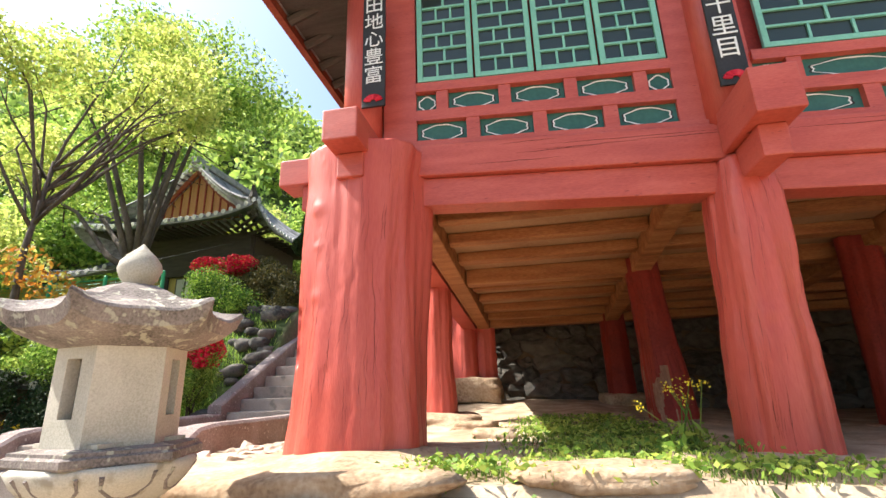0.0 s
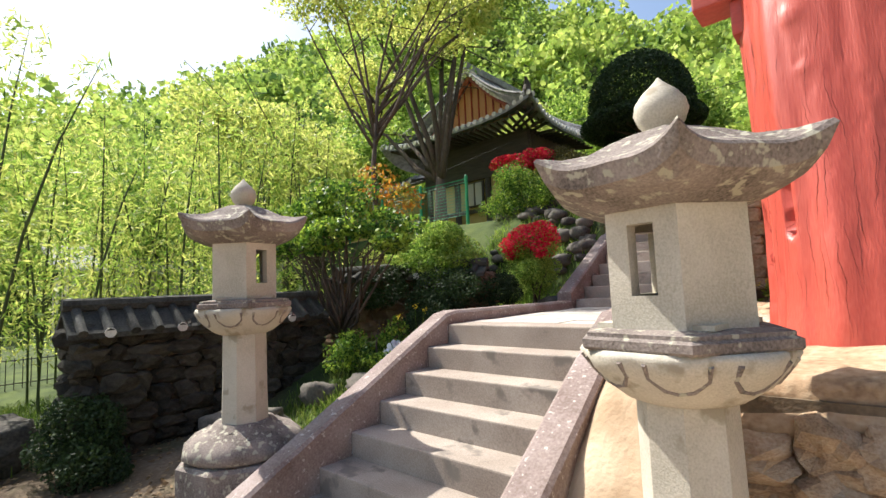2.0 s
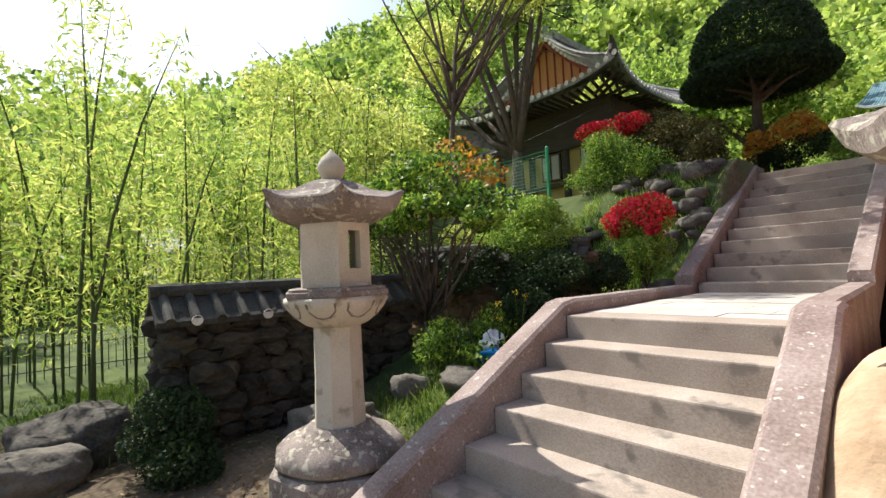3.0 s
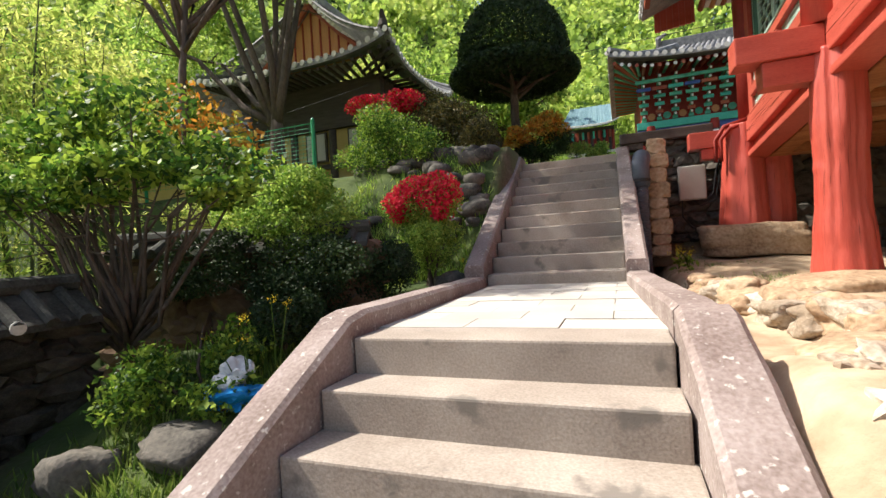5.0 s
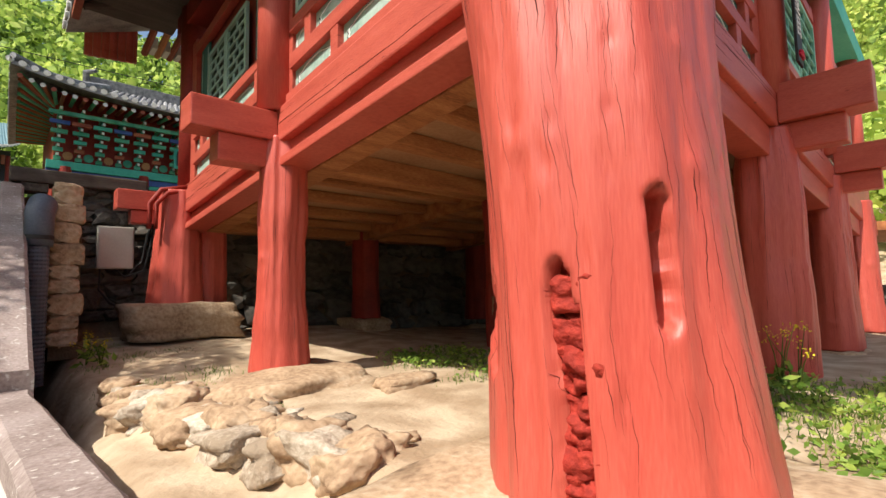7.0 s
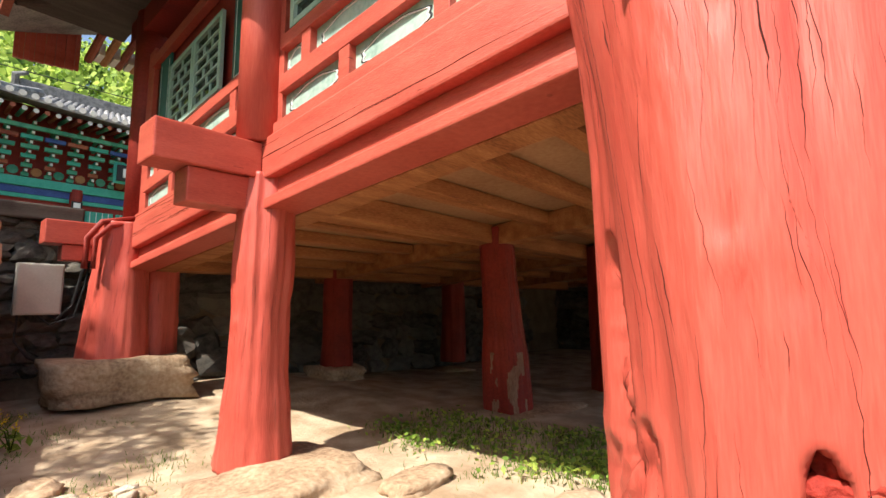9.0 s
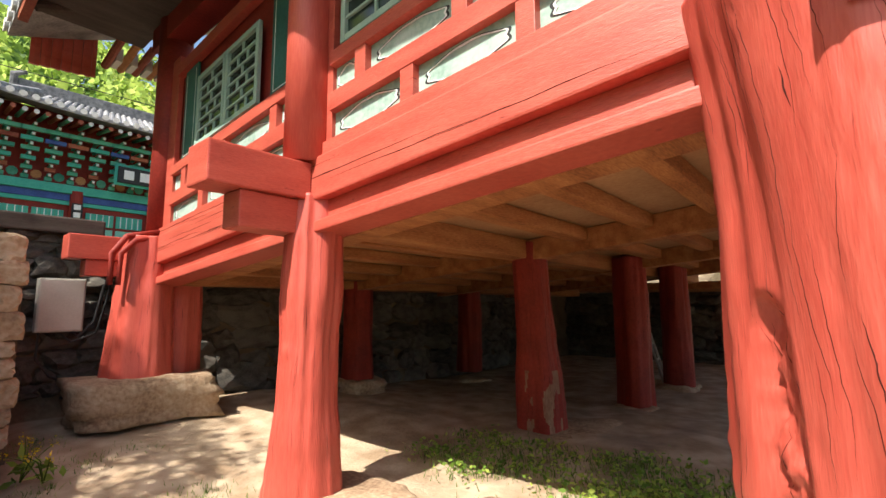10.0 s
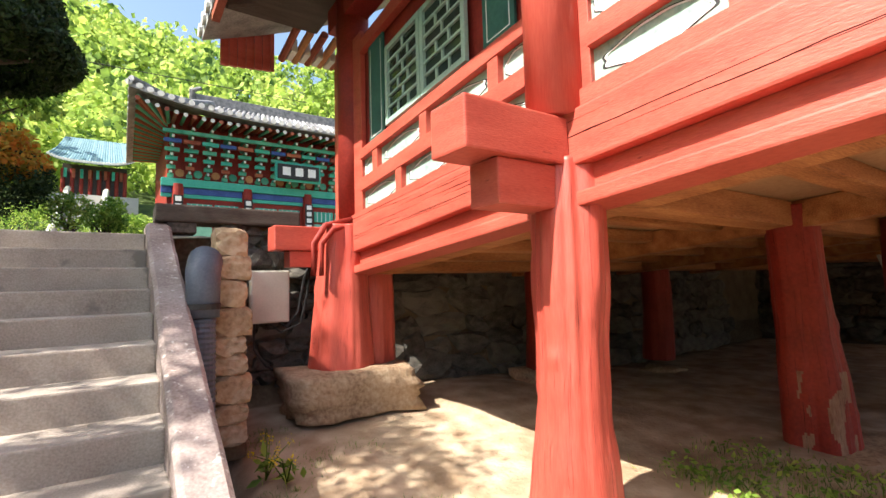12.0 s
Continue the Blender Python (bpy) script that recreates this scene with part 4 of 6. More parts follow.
terr = tagged(new("wall_terrace"), "rough dry-stone retaining wall of sandy boulders under the pavilion terrace", "wall", kind="structure")
part("core", box(2.5, 14, -1.16, -1.0, -1.6, -0.14), MORTAR, terr)
stone_wall(terr, (2.42, -1.22), (8.5, -1.22), -1.4, -0.22, 0.27, 5, depth=0.25, tilt=0.04)
# Dark stone colour deepens the shade at the back of the under-floor space.
backw = tagged(new("wall_back"), "rubble stone wall, coloured dark for the shade, behind the space under the pavilion", "wall", kind="structure")
part("core", box(1.9, 16, 6.36, 6.7, -0.5, 1.95), MORTAR, backw)
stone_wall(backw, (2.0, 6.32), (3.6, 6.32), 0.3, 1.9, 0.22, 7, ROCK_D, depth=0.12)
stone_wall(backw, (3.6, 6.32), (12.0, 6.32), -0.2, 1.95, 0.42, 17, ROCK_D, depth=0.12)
pier = tagged(new("wall_pier"), "stacked squared yellow-grey stones ending the wall beside the stairs", "wall", kind="structure")
part("core", box(1.70, 1.93, 5.12, 6.6, 0.0, 1.55), MORTAR, pier)
r_ = random.Random(4)
z = 0.15
k = 0
while z < 1.6:
    h = r_.uniform(0.13, 0.22)
    ob = part("stone", rock_bm(r_.uniform(0.24, 0.30), 0.26, h * 1.05, 60 + k, 3, 0.16, square=0.8), ROCK, pier)
    ob.location = (1.80 + r_.uniform(-0.02, 0.02), 5.1, z)
    z += h
    k += 1
stone_wall(pier, (1.70, 6.3), (1.70, 5.25), 0.1, 1.5, 0.20, 8, depth=0.08)
# Same dark stone here, so the far end reads as shaded.
eastw = tagged(new("wall_east"), "rubble stone wall beyond the far end of the space under the pavilion", "wall", kind="structure")
part("core", box(14.1, 14.5, 1.0, 7.0, -0.6, 1.5), MORTAR, eastw)
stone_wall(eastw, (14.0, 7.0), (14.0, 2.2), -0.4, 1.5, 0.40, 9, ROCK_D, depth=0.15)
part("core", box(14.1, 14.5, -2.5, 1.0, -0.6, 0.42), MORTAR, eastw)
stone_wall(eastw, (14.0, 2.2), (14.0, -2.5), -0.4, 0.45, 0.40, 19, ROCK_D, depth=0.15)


def tile_cap(wall, a, b, z, w, fall=0.12):
    """A little tiled coping along a wall."""
    A, B = Vector((*a, z)), Vector((*b, z))
    d = (B - A).normalized()
    s = Vector((-d.y, d.x, 0))
    for sg in (-1, 1):
        bm = bmesh.new()
        pts = [A, B, B + s * sg * w - Vector((0, 0, fall)), A + s * sg * w - Vector((0, 0, fall))]
        lo = [bm.verts.new(p) for p in pts]
        hi = [bm.verts.new(p + Vector((0, 0, 0.05))) for p in pts]
        for i in range(4):
            bm.faces.new((lo[i], lo[(i + 1) % 4], hi[(i + 1) % 4], hi[i]))
        bm.faces.new(lo)
        bm.faces.new(hi[::-1])
        part("coping_slope", bm, TILE_M, wall)
        n = int((B - A).length / 0.22)
        for i in range(n):
            p = A + d * (i + 0.5) * 0.22
            part("tile_roll", tube([p + Vector((0, 0, 0.06)), p + s * sg * (w + 0.03) - Vector((0, 0, fall - 0.05))], 0.045, 8), TILE_M, wall)
            if i % 3 == 1:
                e_ = p + s * sg * (w + 0.03) - Vector((0, 0, fall - 0.05))
                part("tile_end", tube([e_, e_ + s * sg * 0.015], 0.05, 10), TILE_END, wall)
    part("ridge", tube([A + Vector((0, 0, 0.09)), B + Vector((0, 0, 0.09))], 0.07, 8), TILE_M, wall)


gard = tagged(new("wall_garden"), "low garden wall of rubble, coloured dark for tree shade, with a grey tile coping", "wall", kind="structure")
part("core", box(-3.10, -2.86, -2.3, 0.45, -1.5, 0.12), MORTAR, gard)
stone_wall(gard, (-2.84, 0.45), (-2.84, -2.3), -1.3, 0.06, 0.22, 11, ROCK_SHADE, depth=0.1)
stone_wall(gard, (-3.1, -2.32), (-2.84, -2.32), -1.3, 0.06, 0.22, 12, ROCK_SHADE, depth=0.1)
tile_cap(gard, (-2.97, -2.4), (-2.97, 0.5), 0.24, 0.32, 0.24)
gard2 = tagged(new("wall_bank"), "brown rubble garden wall with a dark tile coping behind shrubs", "wall", kind="structure")
bm = box(0, 2.7, 0.02, 0.25, 0, 1.05)
core = part("core", bm, MORTAR, gard2)
core.matrix_basis = pose(-3.7, 1.25, -0.5, 0, 0, 20)
ca, sa = math.cos(radians(20)), math.sin(radians(20))
stone_wall(gard2, (-3.7, 1.25), (-3.7 + 2.7 * ca, 1.25 + 2.7 * sa), -0.75, 0.52, 0.24, 13, mat("brown_rock", [(0.11, 0.065, 0.04), (0.20, 0.13, 0.085)], 4, 0.95, 0.8, 35, island=0.25), depth=0.1)
tile_cap(gard2, (-3.7, 1.35), (-3.7 + 2.7 * ca, 1.35 + 2.7 * sa), 0.62, 0.24)

# loose rocks of the bank and terrace edge
r_ = random.Random(21)


def loose(name, label, x, y, z, s, seed, material, group, sub=3, rough=0.3, sq=0.35):
    ob = part(name, rock_bm(s * r_.uniform(1.0, 1.5), s * r_.uniform(0.8, 1.2), s * r_.uniform(0.55, 0.85), seed, sub, rough, square=sq), material, None, smooth=sq < 0.7)
    ob.matrix_basis = pose(x, y, z, r_.uniform(-9, 9), r_.uniform(-9, 9), r_.uniform(0, 360))
    return tagged(ob, label, "rock", group)


n = 0
for i in range(46):
    t = r_.random()
    x, y = -0.62 - 2.2 * r_.random() ** 1.5, 4.2 + 1.7 * t
    loose("boulder", "dark mossy boulder in the bank beside the upper stairs", x, y, float(ground_z(x, y)) - 0.08, r_.uniform(0.18, 0.36), 100 + i, ROCK_D, "bank boulders", 2)
for i in range(22):
    x = -0.6 - 0.13 * i - 0.04 * r_.random()
    y = 5.15 + 0.03 * i + 0.3 * r_.random()
    loose("boulder", "grey boulder along the edge of the upper court", x, y, float(ground_z(x, y)) - 0.1, r_.uniform(0.22, 0.36), 160 + i, ROCK_D, "bank boulders", 2)
for i, (x, y, s) in enumerate([(-0.45, 2.35, 0.24), (-0.72, 2.42, 0.30), (-1.02, 2.25, 0.30), (-1.3, 2.3, 0.26), (-0.55, 3.0, 0.3), (-1.0, 1.75, 0.25), (-1.35, 0.1, 0.42), (-0.95, -0.35, 0.3), (-1.9, -0.2, 0.4)]):
    loose("boulder", "rounded dark stone at the foot of the garden bank", x, y, float(ground_z(x, y)) - 0.08, s, 190 + i, ROCK_D, "foot stones")
loose("boulder", "flat grey boulder by the leaf litter", -3.5, -2.95, -1.3, 0.75, 300, ROCK_D, "litter stones", 4)
loose("boulder", "grey boulder by the leaf litter", -2.9, -3.3, -1.3, 0.55, 301, ROCK_D, "litter stones", 4)
loose("boulder", "long boulder in the shade of the garden wall", -2.0, -1.05, -1.28, 0.8, 302, ROCK_D, "litter stones", 4)
# broken row of stones on the sunny terrace
for i in range(17):
    t = i / 16
    x = 2.02 + 0.50 * t + r_.uniform(-0.06, 0.06)
    y = 3.45 - 2.6 * t
    s = r_.uniform(0.20, 0.34)
    loose("terrace_stone", "rough sandy stone half sunk along the edge of the terrace", x, y, float(ground_z(x + 0.12, y)) - s * 0.50, s, 210 + i, ROCK_P if i % 2 else ROCK, "terrace stones", 4, 0.40, 0.66)
for i in range(36):
    t = r_.random()
    x = 2.10 + 0.50 * t + r_.uniform(-0.10, 0.30)
    y = 3.3 - 2.5 * t + r_.uniform(-0.1, 0.1)
    s = r_.uniform(0.05, 0.14)
    loose("terrace_stone", "pale broken stone half sunk in the sandy terrace", x, y, float(ground_z(x, y)) - s * 0.3, s, 240 + i, ROCK if i % 2 else ROCK_P, "terrace stones", 3, 0.45, 0.66)
for i in range(9):
    x, y = 2.2 + r_.uniform(-0.2, 0.2), 0.4 - 0.9 * r_.random()
    s = r_.uniform(0.12, 0.26)
    loose("terrace_stone", "pale broken stone half sunk in the sandy terrace", x, y, float(ground_z(x, y)) - s * 0.45, s, 280 + i, ROCK_P, "terrace stones", 3, 0.6, 0.8)
for i, (x, y, sx, sy) in enumerate([(3.6, 1.9, 0.5, 0.25), (3.9, 1.0, 0.4, 0.2), (4.6, -0.9, 0.8, 0.3)]):
    ob = part("slab", rock_bm(sx, sy, 0.12, 80 + i, 3, 0.3, square=0.6), ROCK, None, smooth=True)
    ob.location = (x, y, float(ground_z(x, y)) - 0.04)
    tagged(ob, "flat pale slab sunk in the sandy ground", "rock", "sunk slabs")


# ---- stone lanterns ----
def lantern(label, x, y, z, rot, wide, tall):
    """z: height of the finial's tip above which nothing stands. Local z 0 is the ground."""
    H = 2.50
    top = thing("stone_lantern", label, "stone lantern", "stone lanterns", (x, y, z - H * tall), rot)
    top.scale = (wide, wide, tall)

    def hexr(a):
        q = (a % (math.pi / 3)) - math.pi / 6
        return math.cos(math.pi / 6) / math.cos(q)

    def corner(a):
        q = abs((a % (math.pi / 3)) - math.pi / 6) / (math.pi / 6)
        return q ** 5
    part("finial", rings([(0.10, H - 0.30), (0.115, H - 0.285), (0.085, H - 0.26), (0.07, H - 0.245), (0.075, H - 0.235), (0.105, H - 0.20), (0.125, H - 0.15), (0.116, H - 0.11), (0.082, H - 0.066), (0.045, H - 0.035), (0.022, H - 0.014), (0.004, H + 0.006)], 28), GRANITE, top, smooth=True)
    bm = bmesh.new()
    N = 96
    levels = [(0.30, H - 0.60, 0, 0), (0.36, H - 0.595, 0, 0), (0.50, H - 0.55, 0.3, 0.04), (0.575, H - 0.515, 1, 0.07), (0.60, H - 0.44, 1.1, 0.10), (0.585, H - 0.425, 1.1, 0.10), (0.50, H - 0.40, 0.6, 0.05), (0.38, H - 0.355, 0.2, 0.02), (0.27, H - 0.295, 0, 0.012), (0.17, H - 0.255, 0, 0.005), (0.155, H - 0.25, 0, 0)]
    loops = []
    for r, zz, lift, flare in levels:
        loops.append([])
        for k in range(N):
            a = 2 * math.pi * k / N
            h = hexr(a)
            c = corner(a)
            rr = r * h * (1 + flare * c)
            nz = 0.004 * noise.noise(Vector((math.cos(a) * rr * 12, math.sin(a) * rr * 12, zz * 9)))
            loops[-1].append(bm.verts.new((rr * math.cos(a), rr * math.sin(a), zz + 0.06 * lift * c + nz)))
    for a, b in zip(loops, loops[1:]):
        for k in range(N):
            bm.faces.new((a[k], a[(k + 1) % N], b[(k + 1) % N], b[k]))
    bm.faces.new(loops[0][::-1])
    bm.faces.new(loops[-1])
    part("roof_stone", bm, LICHEN, top, "weathered six-cornered roof stone with upturned corners")
    # light chamber: six slabs, three with a window
    zb, zt, ap = H - 1.07, H - 0.585, 0.285
    w = 2 * ap * math.tan(math.pi / 6)
    ch = part("light_chamber", box(-0.26, 0.26, -0.26, 0.26, zb, zb + 0.02), GRANITE, top)
    for k in range(6):
        bm = bmesh.new()
        if k % 2 == 0:
            hw, h0, h1 = 0.060, zb + 0.13, zt - 0.07
            for q in ((-w / 2, -hw, zb, zt), (hw, w / 2, zb, zt), (-hw, hw, zb, h0), (-hw, hw, h1, zt)):
                box(ap - 0.07, ap, q[0], q[1], q[2], q[3], 0, bm)
        else:
            box(ap - 0.07, ap, -w / 2, w / 2, zb, zt, 0, bm)
        o = part("chamber_side", bm, GRANITE, ch)
        o.matrix_basis = pose(0, 0, 0, 0, 0, 30 + 60 * k)
    petals = lambda a, z_: 1 + 0.05 * abs(math.sin(4 * a)) * (1 if H - 1.36 < z_ < H - 1.15 else 0) 
    part("lotus_capital", rings([(0.215, H - 1.37), (0.26, H - 1.35), (0.33, H - 1.30), (0.40, H - 1.23), (0.435, H - 1.17), (0.435, H - 1.145)], 64, wobble=petals), GRANITE, top, smooth=True)
    part("capital_slab", rings([(0.47, H - 1.146, 0, 0), (0.48, H - 1.135), (0.48, H - 1.105), (0.455, H - 1.095), (0.455, H - 1.08), (0.36, H - 1.07)], 6), LICHEN, top)
    part("shaft", rings([(0.225, H - 2.12), (0.215, H - 1.80), (0.212, H - 1.37)], 8, rot=0.39), GRANITE, top)
    pet2 = lambda a, z_: 1 + 0.06 * abs(math.sin(4 * a)) * (1 if H - 2.33 < z_ < H - 2.14 else 0)
    part("lotus_base", rings([(0.50, H - 2.36), (0.53, H - 2.32), (0.52, H - 2.26), (0.44, H - 2.19), (0.33, H - 2.14), (0.28, H - 2.115), (0.27, H - 2.10)], 64, wobble=pet2), LICHEN, top, smooth=True)
    for k in range(8):
        a = math.pi / 8 + k * math.pi / 4
        for rr, up in ((0.50, 0.0), (0.44, 0.03)):
            pts = [(rr * math.cos(a + s * 0.30) * (1 - 0.25 * t_), rr * math.sin(a + s * 0.30) * (1 - 0.25 * t_), H - 2.30 + 0.13 * t_ + up) for s, t_ in ((-1, 0), (-0.9, 0.4), (-0.5, 0.8), (0, 1), (0.5, 0.8), (0.9, 0.4), (1, 0))]
            part("petal_rim", tube(pts, 0.012, 6), LICHEN, top)
        cp = [((0.35 + 0.09 * t_) * math.cos(a + s * 0.3), (0.35 + 0.09 * t_) * math.sin(a + s * 0.3), H - 1.29 + 0.11 * t_) for s, t_ in ((-0.9, 1), (-0.9, 0.5), (-0.5, 0.1), (0, 0), (0.5, 0.1), (0.9, 0.5), (0.9, 1))]
        part("petal_rim", tube(cp, 0.012, 6), LICHEN, top)
    part("plinth", rings([(0.60, H - 2.75), (0.60, H - 2.39), (0.57, H - 2.362)], 8, rot=0.2), LICHEN, top)
    return top


lantern("pale granite lantern with weathered six-cornered roof beside the terrace wall", 2.45, -1.53, 1.085, -10, 0.775, 0.86)
lantern("mossy granite stone lantern on a lotus base beside the lower stairs", -0.92, -1.53, 1.34, -22, 0.84, 0.95)

# ---- plants ----
rngp = np.random.default_rng(11)


def shrub(name, label, category, blobs, n, size, material, group="", second=None, twigs=6, core=True, shell=0.5, sub=9, aspect=0.55):
    """Many leaves on clumps round twigs. second: (share, material, where) for flowers."""
    b = np.asarray(blobs, float)
    base = (float(b[:, 0].mean()), float(b[:, 1].mean()), float((b[:, 2] - b[:, 5]).min()) - 0.05)
    base = (base[0], base[1], min(base[2], float(ground_z(base[0], base[1])) - 0.02))
    top = thing(name, label, category, group, base)
    loc = np.array(base)
    subs = np.vstack([sub_blobs(rngp, q, sub) for q in b])
    pts = clump_points(rngp, n, np.vstack([subs, b * (1, 1, 1, 0.86, 0.86, 0.86)]), shell) - loc
    if second:
        keep = second[2](pts + loc) & (rngp.random(len(pts)) < second[0])
        fl = pts[keep]
        pts = pts[~keep]
        quads("flower_mass", leaves(rngp, fl, size * 1.25, 0.9), second[1], top, second[3], "stuff")
    quads("foliage", leaves(rngp, pts, size, aspect), material, top, kind="stuff")
    bm = bmesh.new()
    for i in range(twigs):
        q = b[i % len(b)]
        e = q[:3] + rngp.normal(size=3) * q[3:] * 0.35 - loc
        e[2] = max(e[2], 0.1)
        mid = e * 0.5 + np.array([rngp.normal() * 0.04, rngp.normal() * 0.04, 0.03])
        tube([(0.03 * rngp.normal(), 0.03 * rngp.normal(), 0), tuple(mid), tuple(e)], [0.018, 0.012, 0.005], 5, bm)
    part("branch_work", bm, BARK, top)
    return top


def tree(name, label, x, y, z, trunk, limbs, blobs, n, size, material, rad=0.12, group="", sub=12, shell=0.35, extra=None):
    """trunk: points; limbs: how many; blobs: crown."""
    top = thing(name, label, "tree", group, (x, y, z))
    o = np.array([x, y, z])
    T = [Vector(p) for p in trunk]
    part("trunk", tube(T, [rad * (1 - 0.45 * i / (len(T) - 1)) for i in range(len(T))], 14), BARK, top, smooth=True)
    b = np.asarray(blobs, float)
    subs = np.vstack([sub_blobs(rngp, q, sub) for q in b])
    for i in range(limbs):
        bm = bmesh.new()
        q = subs[rngp.integers(len(subs))]
        e = Vector(q[:3] - o)
        s = T[-1].lerp(T[-2], rngp.random() * 0.8)
        m0 = s.lerp(e, 0.22) + Vector((rngp.normal() * 0.08, rngp.normal() * 0.08, -0.02 * (e - s).length))
        m1 = s.lerp(e, 0.6) + Vector((rngp.normal() * 0.12, rngp.normal() * 0.12, 0.06 * (e - s).length))
        tube([s, m0, m1, e], [rad * 0.5, rad * 0.38, rad * 0.24, rad * 0.06], 7, bm)
        for j in range(3):
            f = m1.lerp(e, 0.3 * j) + Vector(rngp.normal(size=3) * q[3:] * 0.9)
            tube([m1.lerp(e, 0.3 * j), f], [rad * 0.14, rad * 0.04], 5, bm)
        part("limb", bm, BARK, top, smooth=True)
    pts = clump_points(rngp, n, subs, shell) - o
    quads("crown", leaves(rngp, pts, size), material, top, kind="stuff")
    if extra:
        quads("crown", leaves(rngp, clump_points(rngp, extra[0], extra[1], 0.3) - o, size), extra[2], top, extra[3], "stuff")
    return top


shrub("azalea_bush", "azalea bush covered with bright red flowers over dark leaves", "bush", [(-0.83, 3.0, 0.98, 0.55, 0.46, 0.37), (-0.80, 2.95, 0.50, 0.44, 0.40, 0.40)], 18000, 0.035, LEAF, second=(0.70, LEAF_R, lambda p: (p[:, 2] > 0.88 + 0.14 * np.sin(p[:, 0] * 13)), "dense red flowers"))
shrub("round_bush", "rounded clipped green bush behind the garden wall", "bush", [(-1.92, 2.1, 0.84, 0.84, 0.70, 0.47), (-1.85, 2.2, 0.5, 0.7, 0.6, 0.4)], 34000, 0.04, LEAF)
shrub("shrub", "dark shrub hanging over the foot of the bank", "bush", [(-1.6, 1.70, 0.32, 0.75, 0.38, 0.42), (-2.5, 1.35, 0.42, 0.6, 0.32, 0.38), (-1.1, 2.35, 0.25, 0.5, 0.4, 0.36)], 24000, 0.035, LEAF_D, "dark shrubs")
shrub("shrub", "bright yellow-green shrub on the bank", "bush", [(-3.7, 2.9, 0.95, 0.8, 0.6, 0.45)], 9000, 0.045, LEAF_Y)
shrub("shrub", "wide feathery green shrub above the bank", "bush", [(-2.6, 5.5, 2.45, 0.75, 0.6, 0.6), (-2.1, 5.3, 2.2, 0.7, 0.5, 0.55), (-1.65, 5.4, 2.1, 0.5, 0.5, 0.5), (-3.1, 5.6, 2.2, 0.5, 0.5, 0.4)], 15000, 0.045, LEAF_M, twigs=14, shell=0.2)
shrub("shrub", "dark brown-green shrub at the top of the stairs", "bush", [(-1.60, 6.3, 2.65, 0.80, 0.6, 0.75), (-0.95, 5.9, 2.2, 0.45, 0.5, 0.50), (-2.1, 6.6, 2.9, 0.9, 0.6, 0.75)], 30000, 0.045, LEAF_B, "dark shrubs")
shrub("azalea_bush", "upper azalea bush with deep red flowers", "bush", [(-3.0, 6.3, 3.28, 0.75, 0.45, 0.30), (-2.5, 6.4, 3.38, 0.45, 0.4, 0.25), (-3.0, 6.3, 2.8, 0.6, 0.4, 0.4)], 12000, 0.045, LEAF, second=(0.75, LEAF_R, lambda p: p[:, 2] > 3.1, "deep red flowers"))
shrub("orange_bush", "clipped bush with orange new leaves over dark green", "bush", [(-0.15, 8.2, 2.65, 0.72, 0.6, 0.58), (-0.75, 8.3, 2.6, 0.4, 0.4, 0.4)], 12000, 0.045, LEAF_D, second=(0.9, LEAF_O, lambda p: p[:, 2] > 2.62 + 0.2 * (p[:, 0] + 0.2), "orange new leaves"))
shrub("shrub", "small clipped bush beside the orange bush", "bush", [(0.55, 8.6, 2.35, 0.35, 0.35, 0.28)], 2500, 0.035, LEAF, "court bushes")
shrub("hedge_bush", "square dark clipped hedge bush before the garden wall", "bush", [(-2.45, -2.35, -0.85, 0.42, 0.40, 0.42), (-2.3, -2.3, -1.05, 0.40, 0.38, 0.3)], 11000, 0.035, LEAF_D)
shrub("shrub", "low shrub with glossy leaves at the wall foot", "bush", [(-1.45, 1.2, -0.1, 0.38, 0.35, 0.25)], 5000, 0.035, LEAF_D, "dark shrubs")
shrub("shrub", "loose green shrub beside the bag of rubbish", "bush", [(-1.85, 0.25, -0.40, 0.42, 0.4, 0.25), (-1.5, 0.75, -0.25, 0.3, 0.3, 0.3), (-1.3, 0.35, -0.5, 0.3, 0.3, 0.15)], 3000, 0.05, LEAF_M, shell=0.1)
for i, (x, y, s) in enumerate([(0.9, 9.6, 0.35), (1.3, 11.0, 0.4), (0.6, 12.4, 0.45), (-0.3, 12.0, 0.6), (-1.6, 12.5, 0.8)]):
    shrub("shrub", "rounded garden bush beside the far path", "bush", [(x, y, 2.2 + s * 0.6, s, s, s * 0.75)], 2500, 0.05, LEAF, "court bushes")

# maple-like shrub tree before the garden wall
tree("maple_tree", "young multi-stemmed maple with fresh green leaves and dark bare stems", -2.75, 0.75, -0.75, [(0, 0, 0), (-0.05, 0, 0.35), (0.03, 0.05, 0.65)], 38,
     [(-2.8, 0.75, 1.62, 0.80, 0.6, 0.36), (-1.95, 0.95, 1.28, 0.62, 0.5, 0.26), (-3.8, 0.6, 1.45, 0.75, 0.5, 0.38), (-2.5, 0.5, 1.15, 0.75, 0.5, 0.22), (-3.3, 0.4, 1.05, 0.5, 0.4, 0.2), (-1.6, 0.8, 1.0, 0.35, 0.35, 0.15)], 8500, 0.075, LEAF_M, 0.055, shell=0.3, sub=16)
